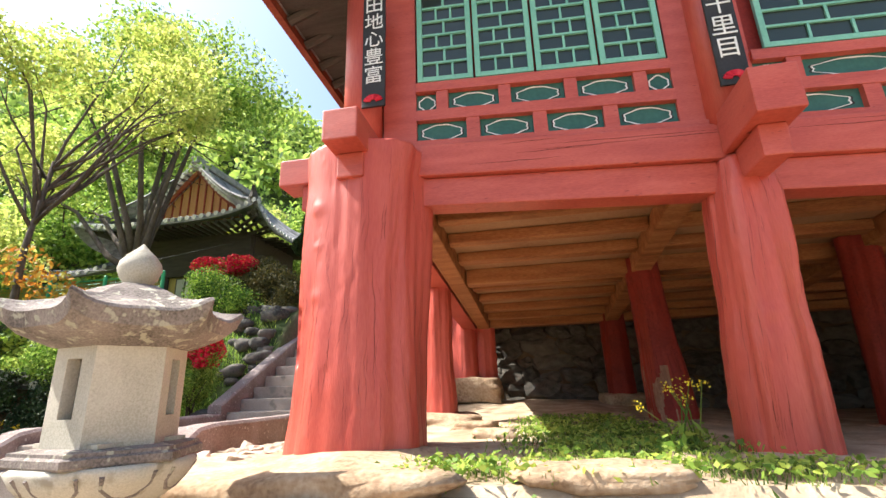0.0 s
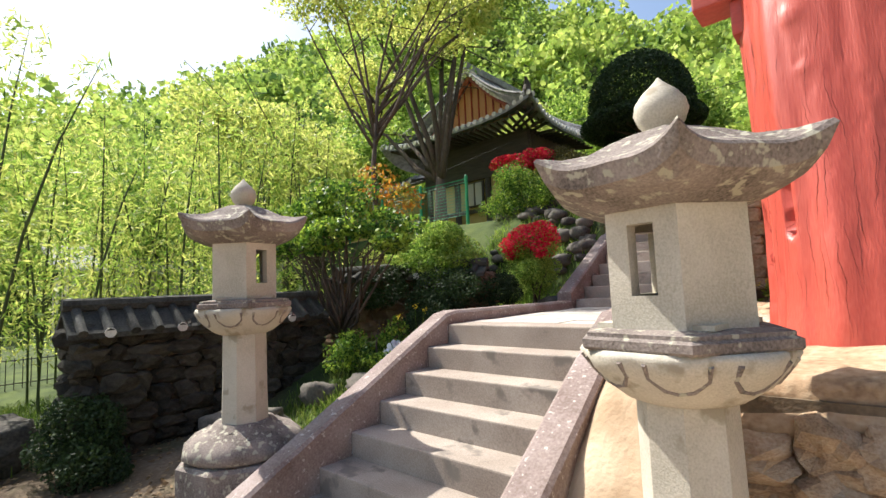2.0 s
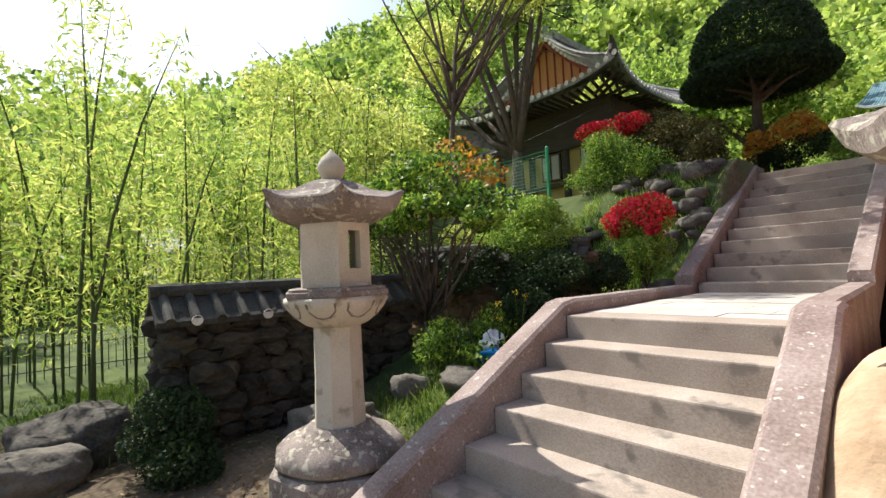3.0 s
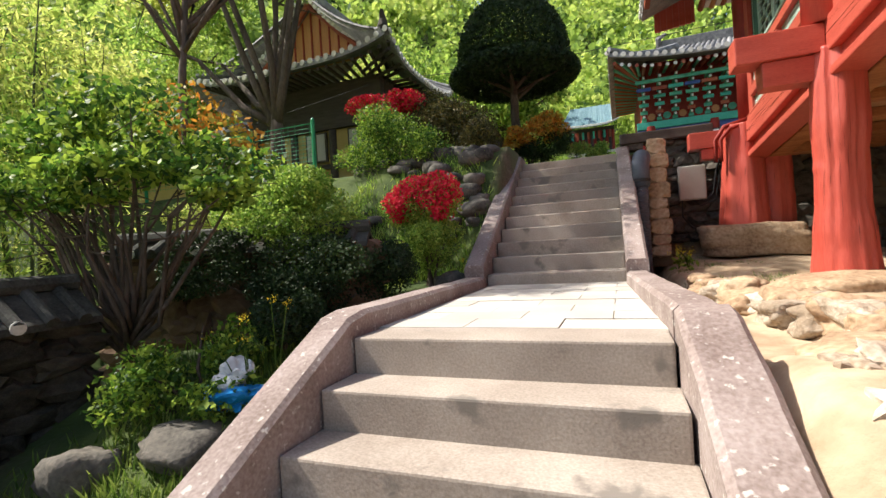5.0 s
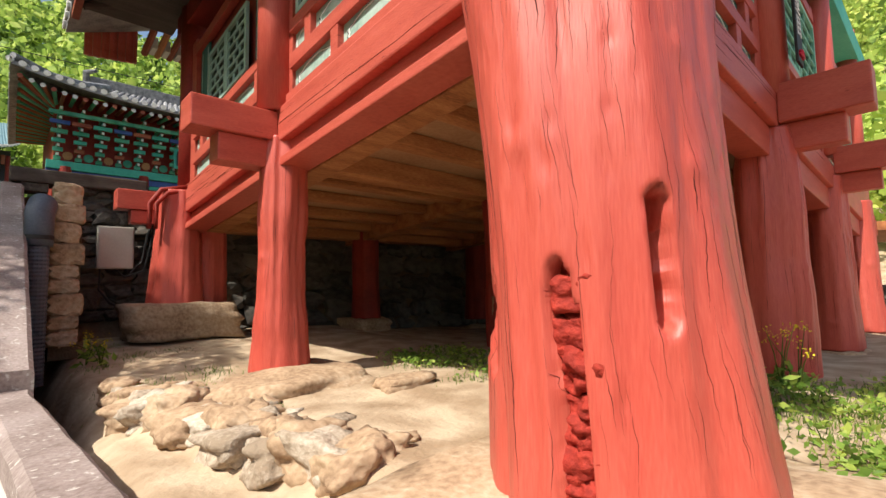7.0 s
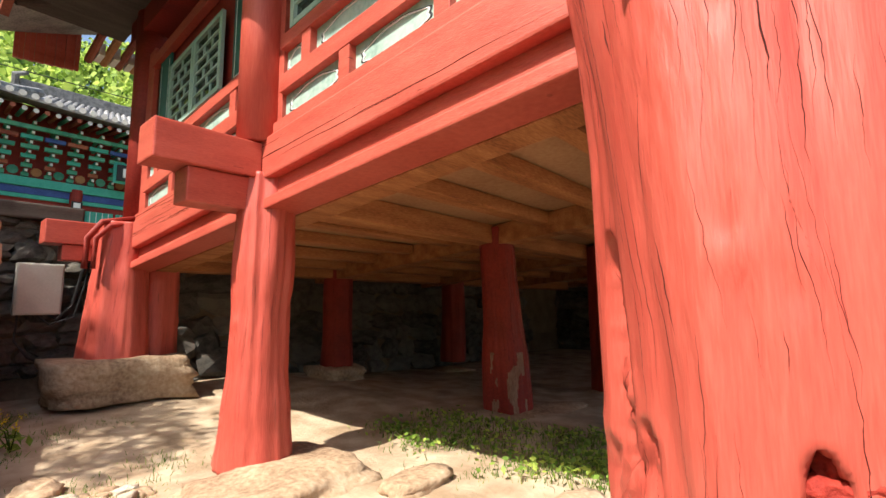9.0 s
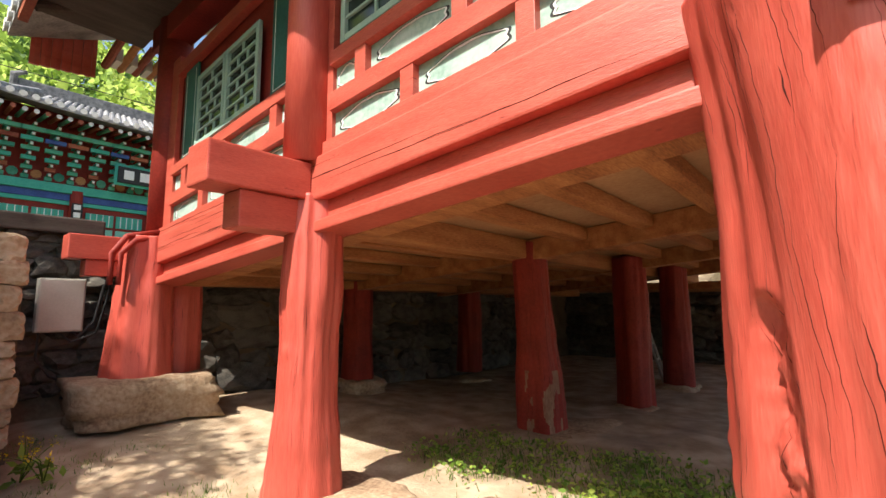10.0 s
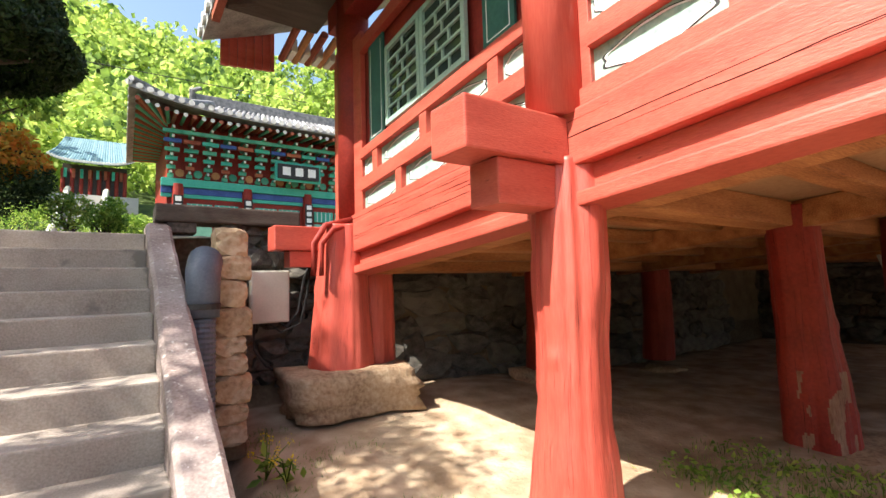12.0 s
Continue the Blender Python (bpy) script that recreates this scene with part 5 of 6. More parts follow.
# tall tree by the side hall
tree("broadleaf_tree", "tall many-stemmed tree with thin spring foliage before the side hall", -6.15, 6.9, 2.0, [(0, 0, 0), (0.02, 0, 0.7), (0.0, 0.05, 1.3), (-0.05, 0.1, 1.9)], 12,
     [(-7.9, 7.6, 8.3, 2.4, 2.2, 1.3), (-7.4, 7.2, 9.6, 2.8, 2.4, 1.4), (-4.4, 7.6, 9.2, 2.2, 2.0, 1.2), (-6.0, 7.4, 10.6, 2.6, 2.4, 1.2), (-9.4, 7.6, 6.6, 1.6, 1.6, 1.2)], 27000, 0.13, LEAF, 0.22, sub=26, shell=0.1)
tree("broadleaf_tree", "slender pale-stemmed tree with thin yellow-green leaves over the bank", -4.3, 2.8, -0.3, [(0, 0, 0), (0.05, 0, 1.6), (0.0, 0, 3.2), (0.1, 0.1, 4.9)], 22,
     [(-3.7, 4.6, 6.5, 1.4, 1.3, 0.7), (-2.6, 3.7, 6.2, 1.2, 1.0, 0.7), (-4.6, 2.3, 6.5, 1.3, 1.5, 0.7), (-5.5, 3.6, 5.2, 1.2, 1.1, 0.8), (-3.6, 4.6, 8.0, 1.4, 1.4, 0.9)], 15500, 0.10, LEAF_Y, 0.075, sub=20, shell=0.05, extra=(520, [(-4.3, 2.8, 2.55, 0.60, 0.5, 0.4), (-3.6, 2.9, 2.15, 0.5, 0.4, 0.35)], LEAF_O, "orange young leaves"))
tree("broadleaf_tree", "yellow-green tree behind the bamboo", -12.5, 5.5, -0.6, [(0, 0, 0), (0.1, 0, 2), (0.0, 0.1, 4)], 24,
     [(-12.5, 5.5, 4.8, 3.2, 3.0, 2.3), (-10.4, 5.8, 3.8, 2.2, 2.0, 1.6), (-13.5, 4.0, 6.2, 2.4, 2.4, 1.6)], 26000, 0.15, LEAF_Y, 0.2, sub=20, shell=0.1)
for i, (x, y, s, mt) in enumerate([(-16, 12, 1.0, LEAF), (-11, 17, 1.1, LEAF_Y), (-20, 3, 1.0, LEAF), (-4, 20, 1.1, LEAF), (-22, -6, 1.1, LEAF_Y), (-9, 25, 1.3, LEAF), (7, 33, 0.9, LEAF_Y), (11, 36, 1.0, LEAF_Y), (-15, 24, 1.3, LEAF)]):
    gz = float(ground_z(x, y))
    s *= 0.8
    tree("broadleaf_tree", "broad tree in spring leaf on the slope", x, y, gz, [(0, 0, 0), (0.1, 0, 2.0 * s), (0, 0.1, 4.5 * s)], 16,
         [(x, y, gz + 7 * s, 3.4 * s, 3.2 * s, 3.0 * s), (x + 2 * s, y, gz + 5.5 * s, 2.2 * s, 2.2 * s, 1.8 * s), (x - 2 * s, y + 1, gz + 6 * s, 2.4 * s, 2.2 * s, 2.0 * s)], 14000, 0.26 * s, mt, 0.25 * s, "slope trees", sub=16, shell=0.15)

# topiary pine
px, py = -0.80, 8.6
pine = thing("topiary_pine", "dark clipped pine with a mushroom-shaped crown in two tiers", "tree", "", (px, py, 2.0))
part("trunk", tube([(0, 0, 0), (0.03, 0, 0.7), (-0.03, 0, 1.3), (0.0, 0, 2.0), (0, 0, 2.9)], [0.13, 0.11, 0.10, 0.09, 0.05], 12), BARK, pine, smooth=True)
for i in range(14):
    a = i * 2.4
    part("limb", tube([(0, 0, 1.7 + 0.05 * i), (0.5 * math.cos(a), 0.5 * math.sin(a), 2.05 + 0.03 * i), (1.15 * math.cos(a), 1.15 * math.sin(a), 2.25 + 0.03 * i)], [0.05, 0.035, 0.015], 6), BARK, pine)
for nm, (cz, rx, rz, zmin) in (("upper_crown", (2.62, 1.25, 1.45, 2.62)), ("lower_crown", (2.25, 1.45, 0.42, 2.10))):
    d = rngp.normal(size=(40000, 3))
    d /= np.linalg.norm(d, axis=1, keepdims=True)
    p = d * (rngp.uniform(0.86, 1.02, (len(d), 1))) * (rx, rx, rz) + (0, 0, cz)
    p = p[p[:, 2] > zmin - 0.12 * rngp.random(len(p))]
    fill = clump_points(rngp, 5000, [(0, 0, zmin + 0.12, rx * 0.9, rx * 0.9, 0.14)], 0.0)
    quads(nm, leaves(rngp, np.vstack([p, fill]), 0.085, 0.36), LEAF_D, pine, kind="stuff")

# bamboo grove
grove = thing("bamboo_grove", "dense grove of thin bamboo with bright backlit leaves", "bamboo", "", (-6.5, -1.0, -1.4), kind="")
pts = []
for i in range(110):
    if i < 70:
        x, y = rngp.uniform(-10.5, -3.9), rngp.uniform(-6.0, 3.2)
        if y > 0.5 and x > -5:
            x -= 2
        if y > -2.6 and x > -4.6 - 0.2 * y:
            x -= 1.5
    else:
        x, y = rngp.uniform(-15, -7), rngp.uniform(-9, 4)
    h = rngp.uniform(3.6, 6.2)
    lx, ly = rngp.normal() * 0.5, rngp.normal() * 0.5
    g = float(ground_z(x, y))
    P = [(x + 6.5 + lx * t ** 2, y + 1 + ly * t ** 2, g + 1.4 + h * t) for t in (0, 0.25, 0.5, 0.75, 1)]
    part("culm", tube(P, [0.024, 0.022, 0.019, 0.014, 0.004], 7), CULM, grove)
    m = 620
    t = 0.22 + 0.8 * rngp.random(m) ** 0.8
    rr = 0.75 * (1.15 - t) * (0.4 + rngp.random(m)) + 0.1
    a = rngp.random(m) * 6.283
    pts.append(np.stack([P[0][0] + lx * t ** 2 + rr * np.cos(a), P[0][1] + ly * t ** 2 + rr * np.sin(a), P[0][2] + h * t - 0.2 * rr], 1))
pts = np.vstack(pts)
quads("foliage", leaves(rngp, pts[::2], 0.14, 0.2, 0.5), LEAF_Y, grove, kind="stuff")
quads("foliage", leaves(rngp, pts[1::2][:26000], 0.14, 0.2, 0.5), LEAF, grove, kind="stuff")

# woods on the hills
tp, cnt = [], 0
for i in range(3000):
    a = rngp.uniform(radians(-12), radians(205))
    dist = 34 + 150 * rngp.random() ** 1.2
    x, y = 2 + dist * math.cos(a), dist * math.sin(a)
    if -6 < x < 14 and y < 52:
        continue
    g = float(ground_z(x, y))
    if g < 3 and dist < 60 and a > radians(150):
        g = float(ground_z(x, y))
    s = rngp.uniform(0.6, 1.35) * (1.0 + dist / 200)
    bl = sub_blobs(rngp, (x, y, g + 4.2 * s, 2.7 * s, 2.7 * s, 3.0 * s), 5, 0.55)
    tp.append((clump_points(rngp, 95 if dist > 80 else 170, bl, 0.5), 0.5 * s if dist < 80 else 0.85 * s))
woods = tagged(new("hill_woods"), "mixed spring woods of light and dark green covering the hills", "woods", kind="stuff")
for nm, sel in (("near_crowns", [q for q in tp if q[1] < 0.75]), ("far_crowns", [q for q in tp if q[1] >= 0.75])):
    quads(nm, np.concatenate([leaves(rngp, p, s, 0.8) for p, s in sel]), FOREST, woods, kind="stuff")


# grass, weeds, litter
def tufts(name, label, spots, size, material, category="grass"):
    """spots: x, y, spread, blades."""
    out = []
    for x, y, sp, n_ in spots:
        c = np.stack([x + rngp.normal(size=n_) * sp, y + rngp.normal(size=n_) * sp, np.zeros(n_)], 1)
        c[:, 2] = ground_z(c[:, 0], c[:, 1])
        lean = rngp.normal(size=(n_, 2)) * 0.35
        h = size * rngp.uniform(0.5, 1.4, n_)
        a = rngp.random(n_) * 6.283
        w = np.stack([np.cos(a), np.sin(a), 0 * a], 1) * 0.006 * (size / 0.08)
        tip = c + np.stack([lean[:, 0] * h, lean[:, 1] * h, h], 1)
        mid = c + (tip - c) * 0.55 + np.stack([0 * h, 0 * h, 0.08 * h], 1)
        out.append(np.stack([c - w, c + w, mid + w * 0.7, tip], 1))
    return tagged(quads(name, np.concatenate(out), material), label, category, kind="stuff")


g1 = [(4.3 + 1.0 * rngp.random(), -0.8 + 2.4 * rngp.random(), 0.16, 70) for i in range(60)] + [(3.6 + 2.6 * rngp.random(), -0.95 + 0.35 * rngp.random(), 0.12, 30) for i in range(40)]
g1 += [(4.2 + 0.9 * rngp.random(), 1.0 + 2.2 * rngp.random(), 0.14, 60) for i in range(36)]
tufts("terrace_grass", "patchy green grass and weeds on the terrace before the pavilion", g1, 0.05, GRASS)
c = np.array([(x + rngp.normal() * s, y + rngp.normal() * s, 0) for x, y, s, n_ in g1 for _ in range(26)])
c[:, 2] = ground_z(c[:, 0], c[:, 1]) + 0.03 + 0.04 * rngp.random(len(c))
tagged(quads("terrace_weeds", leaves(rngp, c, 0.045, 0.6, flat=0.5), LEAF), "low leafy weeds on the terrace", "weeds", kind="stuff")
tufts("edge_grass", "small tufts of grass between stones and by the kerbs", [(1.50, 1.9, 0.03, 60), (1.5, 1.55, 0.03, 40), (2.1, 3.4, 0.14, 150), (2.3, 3.1, 0.12, 120), (2.35, 4.6, 0.12, 110), (2.1, 5.3, 0.12, 160), (2.6, 1.9, 0.05, 50), (2.0, 4.3, 0.1, 90), (3.7, 2.0, 0.08, 110), (4.0, 1.7, 0.08, 110), (2.7, 4.7, 0.1, 80), (2.45, 3.0, 0.12, 160), (2.75, 3.5, 0.12, 140)], 0.035, GRASS)
tufts("garden_grass", "rough grass and weeds left of the stairs", [(-0.45 - 1.8 * rngp.random(), -1.3 + 3.2 * rngp.random(), 0.14, 70) for i in range(90)] + [(-3.6 - 5 * rngp.random(), -3.2 + 3.5 * rngp.random(), 0.3, 60) for i in range(110)], 0.10, GRASS)
tufts("bank_weeds", "leafy weeds on the garden bank", [(-0.4 - 2.6 * rngp.random(), 1.5 + 3.6 * rngp.random(), 0.14, 60) for i in range(70)], 0.12, LEAF)
c = np.stack([rngp.uniform(-5.5, -0.4, 5200), rngp.uniform(-4.5, -0.6, 5200), np.zeros(5200)], 1)
c[:, 2] = ground_z(c[:, 0], c[:, 1]) + 0.012
tagged(quads("leaf_litter", leaves(rngp, c, 0.055, 0.4, flat=0.9), DRY), "dry brown leaves scattered on the trodden earth", "leaf litter", kind="stuff")


def rape(x, y, h, label):
    z = float(ground_z(x, y))
    top = thing("flowering_weed", label, "plant", "flowering weeds", (x, y, z))
    for i in range(4):
        e = Vector((rngp.normal() * 0.10, rngp.normal() * 0.10, h * rngp.uniform(0.65, 1.0)))
        part("stem", tube([(0, 0, 0), e * 0.5 + Vector((0.01, 0, 0.05)), e], [0.005, 0.004, 0.002], 5), GRASS, top)
        p = e + Vector((0, 0, 0))
        cc = np.array(p) + rngp.normal(size=(26, 3)) * 0.018
        quads("flower_head", leaves(rngp, cc[:16], 0.014, 0.9), YEL, top, kind="stuff")
    quads("leaf_tuft", leaves(rngp, np.array([0, 0, 0.08]) + rngp.normal(size=(20, 3)) * 0.05, 0.10, 0.4), LEAF, top, kind="stuff")


for x, y, h in [(5.25, -0.10, 0.42), (5.12, -0.22, 0.45), (1.95, 4.6, 0.35), (2.05, 4.45, 0.28), (-1.05, 0.62, 0.75), (-1.2, 0.5, 0.65), (-0.5, 3.2, 0.3)]:
    rape(x, y, h, "tall weed with small yellow flowers on thin stems")

# ---- fixtures by the upper stairs ----
top = thing("junction_box", "pale grey metal box on the dark stone wall with black cables", "electrical box", "", (2.36, 6.15, 0.95))
part("cabinet", box(-0.19, 0.19, -0.06, 0.06, 0, 0.53, 0.012), BOARD, top)
part("door", box(-0.175, 0.175, -0.072, -0.062, 0.015, 0.515, 0.004), BOARD, top)
bm = bmesh.new()
tube([(-0.15, -0.02, 0), (-0.16, -0.05, -0.25), (-0.05, -0.08, -0.42), (0.1, -0.07, -0.5)], 0.012, 7, bm)
tube([(0.1, 0, 0), (0.16, -0.05, -0.05), (0.28, -0.05, 0.1), (0.33, -0.1, 0.45), (0.42, -0.15, 0.7)], 0.016, 7, bm)
tube([(0.0, 0, 0), (0.1, -0.06, -0.1), (0.3, -0.06, -0.02), (0.36, -0.1, 0.3), (0.4, -0.12, 0.7)], 0.010, 7, bm)
part("cable", bm, BLACK_L, top)
top = thing("drain_pipe", "grey-blue plastic drain pipe with a corrugated hose beside the stairs", "pipe", "", (1.585, 4.86, 0.0))
part("elbow", tube([(0.03, 0.1, 1.48), (0.02, 0.02, 1.50), (0, -0.03, 1.42), (0, -0.05, 1.1)], [0.10, 0.115, 0.115, 0.105], 18), PIPE, top, smooth=True)
part("band", rings([(0.112, 1.16, 0, -0.05), (0.112, 1.20, 0, -0.05)], 20), BLACK_L, top)
part("hose", rings([(0.078 + 0.008 * (i % 2), 1.1 - i * 0.018, 0, -0.05) for i in range(72)], 16), PIPE, top)
top = thing("curved_pipe", "dark red hose bending round the stout column", "pipe", "", (2.70, 5.45, 1.4))
part("hose", tube([(-0.12, 0.0, 0.0), (-0.11, 0, 0.3), (0.0, 0.0, 0.48), (0.3, 0.05, 0.56)], 0.03, 10), RED_DK, top, smooth=True)
part("hose", tube([(-0.06, -0.05, 0.0), (-0.05, -0.05, 0.3), (0.06, -0.05, 0.44), (0.3, 0.0, 0.50)], 0.025, 10), RED_DK, top, smooth=True)
top = thing("plank_bench", "long dark weathered beam lying along the edge of the upper court", "beam", "", (1.35, 6.2, 1.95))
part("beam", box(0, 1.35, 0, 0.35, 0.0, 0.17, 0.02), DARKW, top)
part("beam", box(0.1, 0.35, 0.02, 0.3, -0.1, -0.003, 0.01), ROCK_D, top)
top = thing("plastic_bag", "crumpled blue and clear plastic bag of rubbish on the ground", "bag", "", (-1.28, 0.42, float(ground_z(-1.28, 0.42))))
part("bag_body", rock_bm(0.36, 0.26, 0.17, 400, 4, 0.7, square=0.2), BAGM, top)
o = part("bag_top", rock_bm(0.26, 0.2, 0.2, 401, 4, 0.9, square=0.1, at=(-0.02, 0.06, 0.10)), BAGC, top)
ld = thing("ladder", "pale metal ladder leaning in the shade under the pavilion", "ladder", "", (10.35, 2.75, -0.25), 10)
for dx in (0, 0.4):
    part("rail", tube([(dx, 0, 0), (dx, 0.5, 1.8)], 0.025, 6), BOARD, ld)
for i in range(6):
    part("rung", tube([(0, 0.08 * (i + 0.6), 0.28 * (i + 0.6)), (0.4, 0.08 * (i + 0.6), 0.28 * (i + 0.6))], 0.015, 6), BOARD, ld)


# ---- hanging boards with characters ----
def plaque(x, y, z1, w, words, size, rz=0, label=""):
    top = thing("character_board", label, "sign", "hanging boards", (x, y, 0), rz)
    L = size * 1.02 * len(words) + 0.22
    part("board", box(-w / 2, w / 2, -0.02, 0.0, z1 - L, z1, 0.004), BLACK_L, top)
    for i, ch in enumerate(words):
        cu = bpy.data.curves.new("character", "FONT")
        cu.body, cu.size, cu.extrude, cu.align_x, cu.align_y = ch, size, 0.002, "CENTER", "CENTER"
        ob = new("character", cu)
        cu.materials.append(WHITE_L)
        ob.parent = top
        ob.matrix_basis = pose(0, -0.023, z1 - size * 1.02 * (i + 0.5) - 0.02, 90, 0, 0)
    fl = bmesh.new()
    for k in range(9):
        a = radians(-80 + 20 * k)
        rr = 0.03 + 0.045
        ex, ez = math.sin(a) * w * 0.42, math.cos(a) * 0.06
        tube([(ex * 0.25, -0.024, z1 - L + 0.05 + ez * 0.2), (ex * 0.8, -0.026, z1 - L + 0.05 + ez * 0.9), (ex, -0.024, z1 - L + 0.05 + ez)], [0.010, 0.014, 0.003], 6, fl)
    part("lotus", fl, LEAF_R, top, "small painted red lotus flower")
    return top


plaque(3.19, -0.26, 3.68, 0.20, "田地心豊富", 0.175, 0, "tall black board with white characters 田地心豊富 and a red lotus")
plaque(5.86, -0.24, 3.12, 0.20, "千里目", 0.185, 0, "tall black board with white characters 千里目 and a red lotus")

# ---- side hall on the left ----
hall2 = thing("side_hall", "old hall with grey hip-and-gable roof, orange gable boards and ochre walls", "building", "", (0, 0, 0))
part("wall", box(-10.2, -5.4, 10.9, 13.6, 2.0, 5.6, 0.02), YELLOW_W, hall2)
# Posts are near-black to carry the shade below the eaves.
for x in (-10.2, -8.7, -7.2, -6.1, -5.4):
    part("post", rings([(0.13, 2.0), (0.12, 5.6)], 14, centre=(x, 10.85)), DARKW, hall2)
part("sill_beam", box(-10.3, -5.3, 10.74, 10.87, 2.9, 3.05, 0.01), DARKW, hall2)
# Dark boards over the upper walls stand for the deep eave shadow.
part("lintel_beam", box(-10.3, -5.3, 10.70, 10.87, 4.15, 5.58, 0.01), DARKW, hall2)
part("lintel_beam", box(-5.37, -5.25, 10.9, 13.6, 4.15, 5.58, 0.01), DARKW, hall2)
for x in (-8.2, -6.6):
    wdw = part("window", box(x, x + 0.8, 10.78, 10.86, 3.15, 4.1), DARKW, hall2, "pale window with a dark frame")
    part("pane", box(x + 0.06, x + 0.36, 10.765, 10.777, 3.2, 4.05), BOARD, wdw)
    part("pane", box(x + 0.44, x + 0.74, 10.765, 10.777, 3.2, 4.05), BOARD, wdw)
roof_slope("roof_slope", hall2, (-11.4, 9.4, 5.72), (-4.3, 9.2, 5.72), (-9.9, 10.7, 6.35), (-5.3, 10.7, 6.35), 26, TILE, rad=0.075, sag=0.06, lift=0.35)
roof_slope("roof_slope", hall2, (-4.2, 9.3, 5.42), (-4.2, 14.4, 5.42), (-7.6, 10.4, 8.35), (-7.6, 14.4, 8.35), 24, TILE, rad=0.075, sag=0.3, lift=0.62)
roof_slope("roof_slope", hall2, (-11.6, 14.4, 5.42), (-11.6, 9.5, 5.42), (-7.7, 14.4, 8.35), (-7.7, 10.5, 8.35), 24, TILE, rad=0.075, sag=0.3, lift=0.62)
bm = bmesh.new()
pr = [(-9.5, 6.2), (-5.7, 6.2), (-7.6, 8.0)]
f0 = [bm.verts.new((x, 10.62, z)) for x, z in pr]
f1 = [bm.verts.new((x, 10.80, z)) for x, z in pr]
bm.faces.new(f0)
bm.faces.new(f1[::-1])
for i in range(3):
    bm.faces.new((f0[i], f0[(i + 1) % 3], f1[(i + 1) % 3], f1[i]))
gb = part("gable", bm, ORANGE_W, hall2, "orange wooden gable boards")
for i in range(9):
    x = -8.92 + i * 0.33
    h = 6.2 + 1.8 * (1 - abs(x + 7.6) / 1.9) - 0.05
    if h > 6.35:
        part("batten", box(x - 0.025, x + 0.025, 10.585, 10.618, 6.3, h), RED_DK, gb)
for sx in (-1, 1):
    part("barge_board", tube([(-7.6 + sx * 2.0, 10.5, 6.25), (-7.6 + sx * 1.05, 10.5, 7.05), (-7.6, 10.5, 8.1)], 0.09, 6), DAN_R, hall2)
    for i in range(15):
        t = i / 14
        p = Vector((-7.6 + sx * 2.1, 10.22, 6.42)).lerp(Vector((-7.6, 10.22, 8.42)), t)
        p.z -= 0.24 * math.sin(math.pi * t)
        part("gable_tile", tube([p, p + Vector((0, 0.5, 0.02))], 0.085, 10), TILE_END, hall2)
part("ridge", box(-7.75, -7.45, 10.2, 14.4, 8.35, 8.62, 0.03), TILE, hall2)
part("hip_ridge", tube([(-5.6, 10.5, 6.6), (-5.0, 9.9, 6.3), (-4.35, 9.25, 6.15)], [0.15, 0.15, 0.13], 8), TILE, hall2)
part("hip_ridge", tube([(-9.6, 10.5, 6.6), (-10.4, 10.0, 6.3), (-11.3, 9.45, 6.15)], [0.15, 0.15, 0.13], 8), TILE, hall2)
part("ridge_finial", rings([(0.11, 6.1, -4.4, 9.3), (0.15, 6.2, -4.4, 9.3), (0.11, 6.4, -4.4, 9.33), (0.04, 6.62, -4.36, 9.2)], 10), DARKW, hall2)
for i in range(24):
    x = -11.0 + i * 0.29
    lift = 0.34 * (abs(2 * (x + 7.8) / 7.0)) ** 4
    part("rafter", tube([(x, 9.45, 5.54 + lift), (x * 0.85 - 1.2, 11.0, 5.6)], 0.055, 7), DARKW, hall2)
for i in range(14):
    part("rafter", tube([(-4.35, 9.5 + i * 0.34, 5.28 + (0.4 if i < 2 else 0.2 if i < 4 else 0)), (-5.6, 10.2 + i * 0.3, 5.5)], 0.055, 7), DARKW, hall2)
wing = thing("side_building", "low wing roofed with dark grey tiles behind trees", "building")
part("wall", box(-20, -11.0, 11, 15, 1.6, 4.6), YELLOW_W, wing)
roof_slope("roof_slope", wing, (-20.5, 9.9, 4.6), (-10.4, 9.9, 4.6), (-20, 13, 6.0), (-10.8, 13, 6.0), 28, TILE, rad=0.075, sag=0.15, lift=0.2)
far_house = thing("far_house", "small pale building with a grey roof seen through the bamboo", "building")
part("wall", box(-22.5, -18, 0.5, 4, -1.6, 1.5), BOARD, far_house)
part("door", box(-17.99, -17.95, 1.2, 2.2, -1.6, 0.7), DARKW, far_house)
roof_slope("roof_slope", far_house, (-17.2, -0.2, 1.6), (-17.2, 4.8, 1.6), (-20.2, -0.2, 2.7), (-20.2, 4.8, 2.7), 14, TILE, rad=0.08, sag=0.1)

hall2.location.z = 0.3
# wire fence
fence = thing("wire_fence", "green painted welded wire fence on the garden bank", "fence")
for i in range(6):
    x = -4.9 - i * 1.75
    part("post", rings([(0.045, 1.9), (0.045, 3.42), (0.02, 3.46)], 10, centre=(x, 6.6)), FENCE, fence)
    pn = part("wire_panel", tube([(x, 6.6, 3.35), (x - 1.75, 6.6, 3.35)], 0.008, 5), FENCE, fence)
    for j in range(12):
        part("wire", tube([(x, 6.6, 2.35 + j * 0.09), (x - 1.75, 6.6, 2.35 + j * 0.09)], 0.005, 4), FENCE, pn)
    for j in range(9):
        part("wire", tube([(x - 0.19 * (j + 0.5), 6.6, 2.32), (x - 0.19 * (j + 0.5), 6.6, 3.38)], 0.004, 4), FENCE, pn)
iron = thing("iron_fence", "low black iron railing beyond the bamboo", "fence")
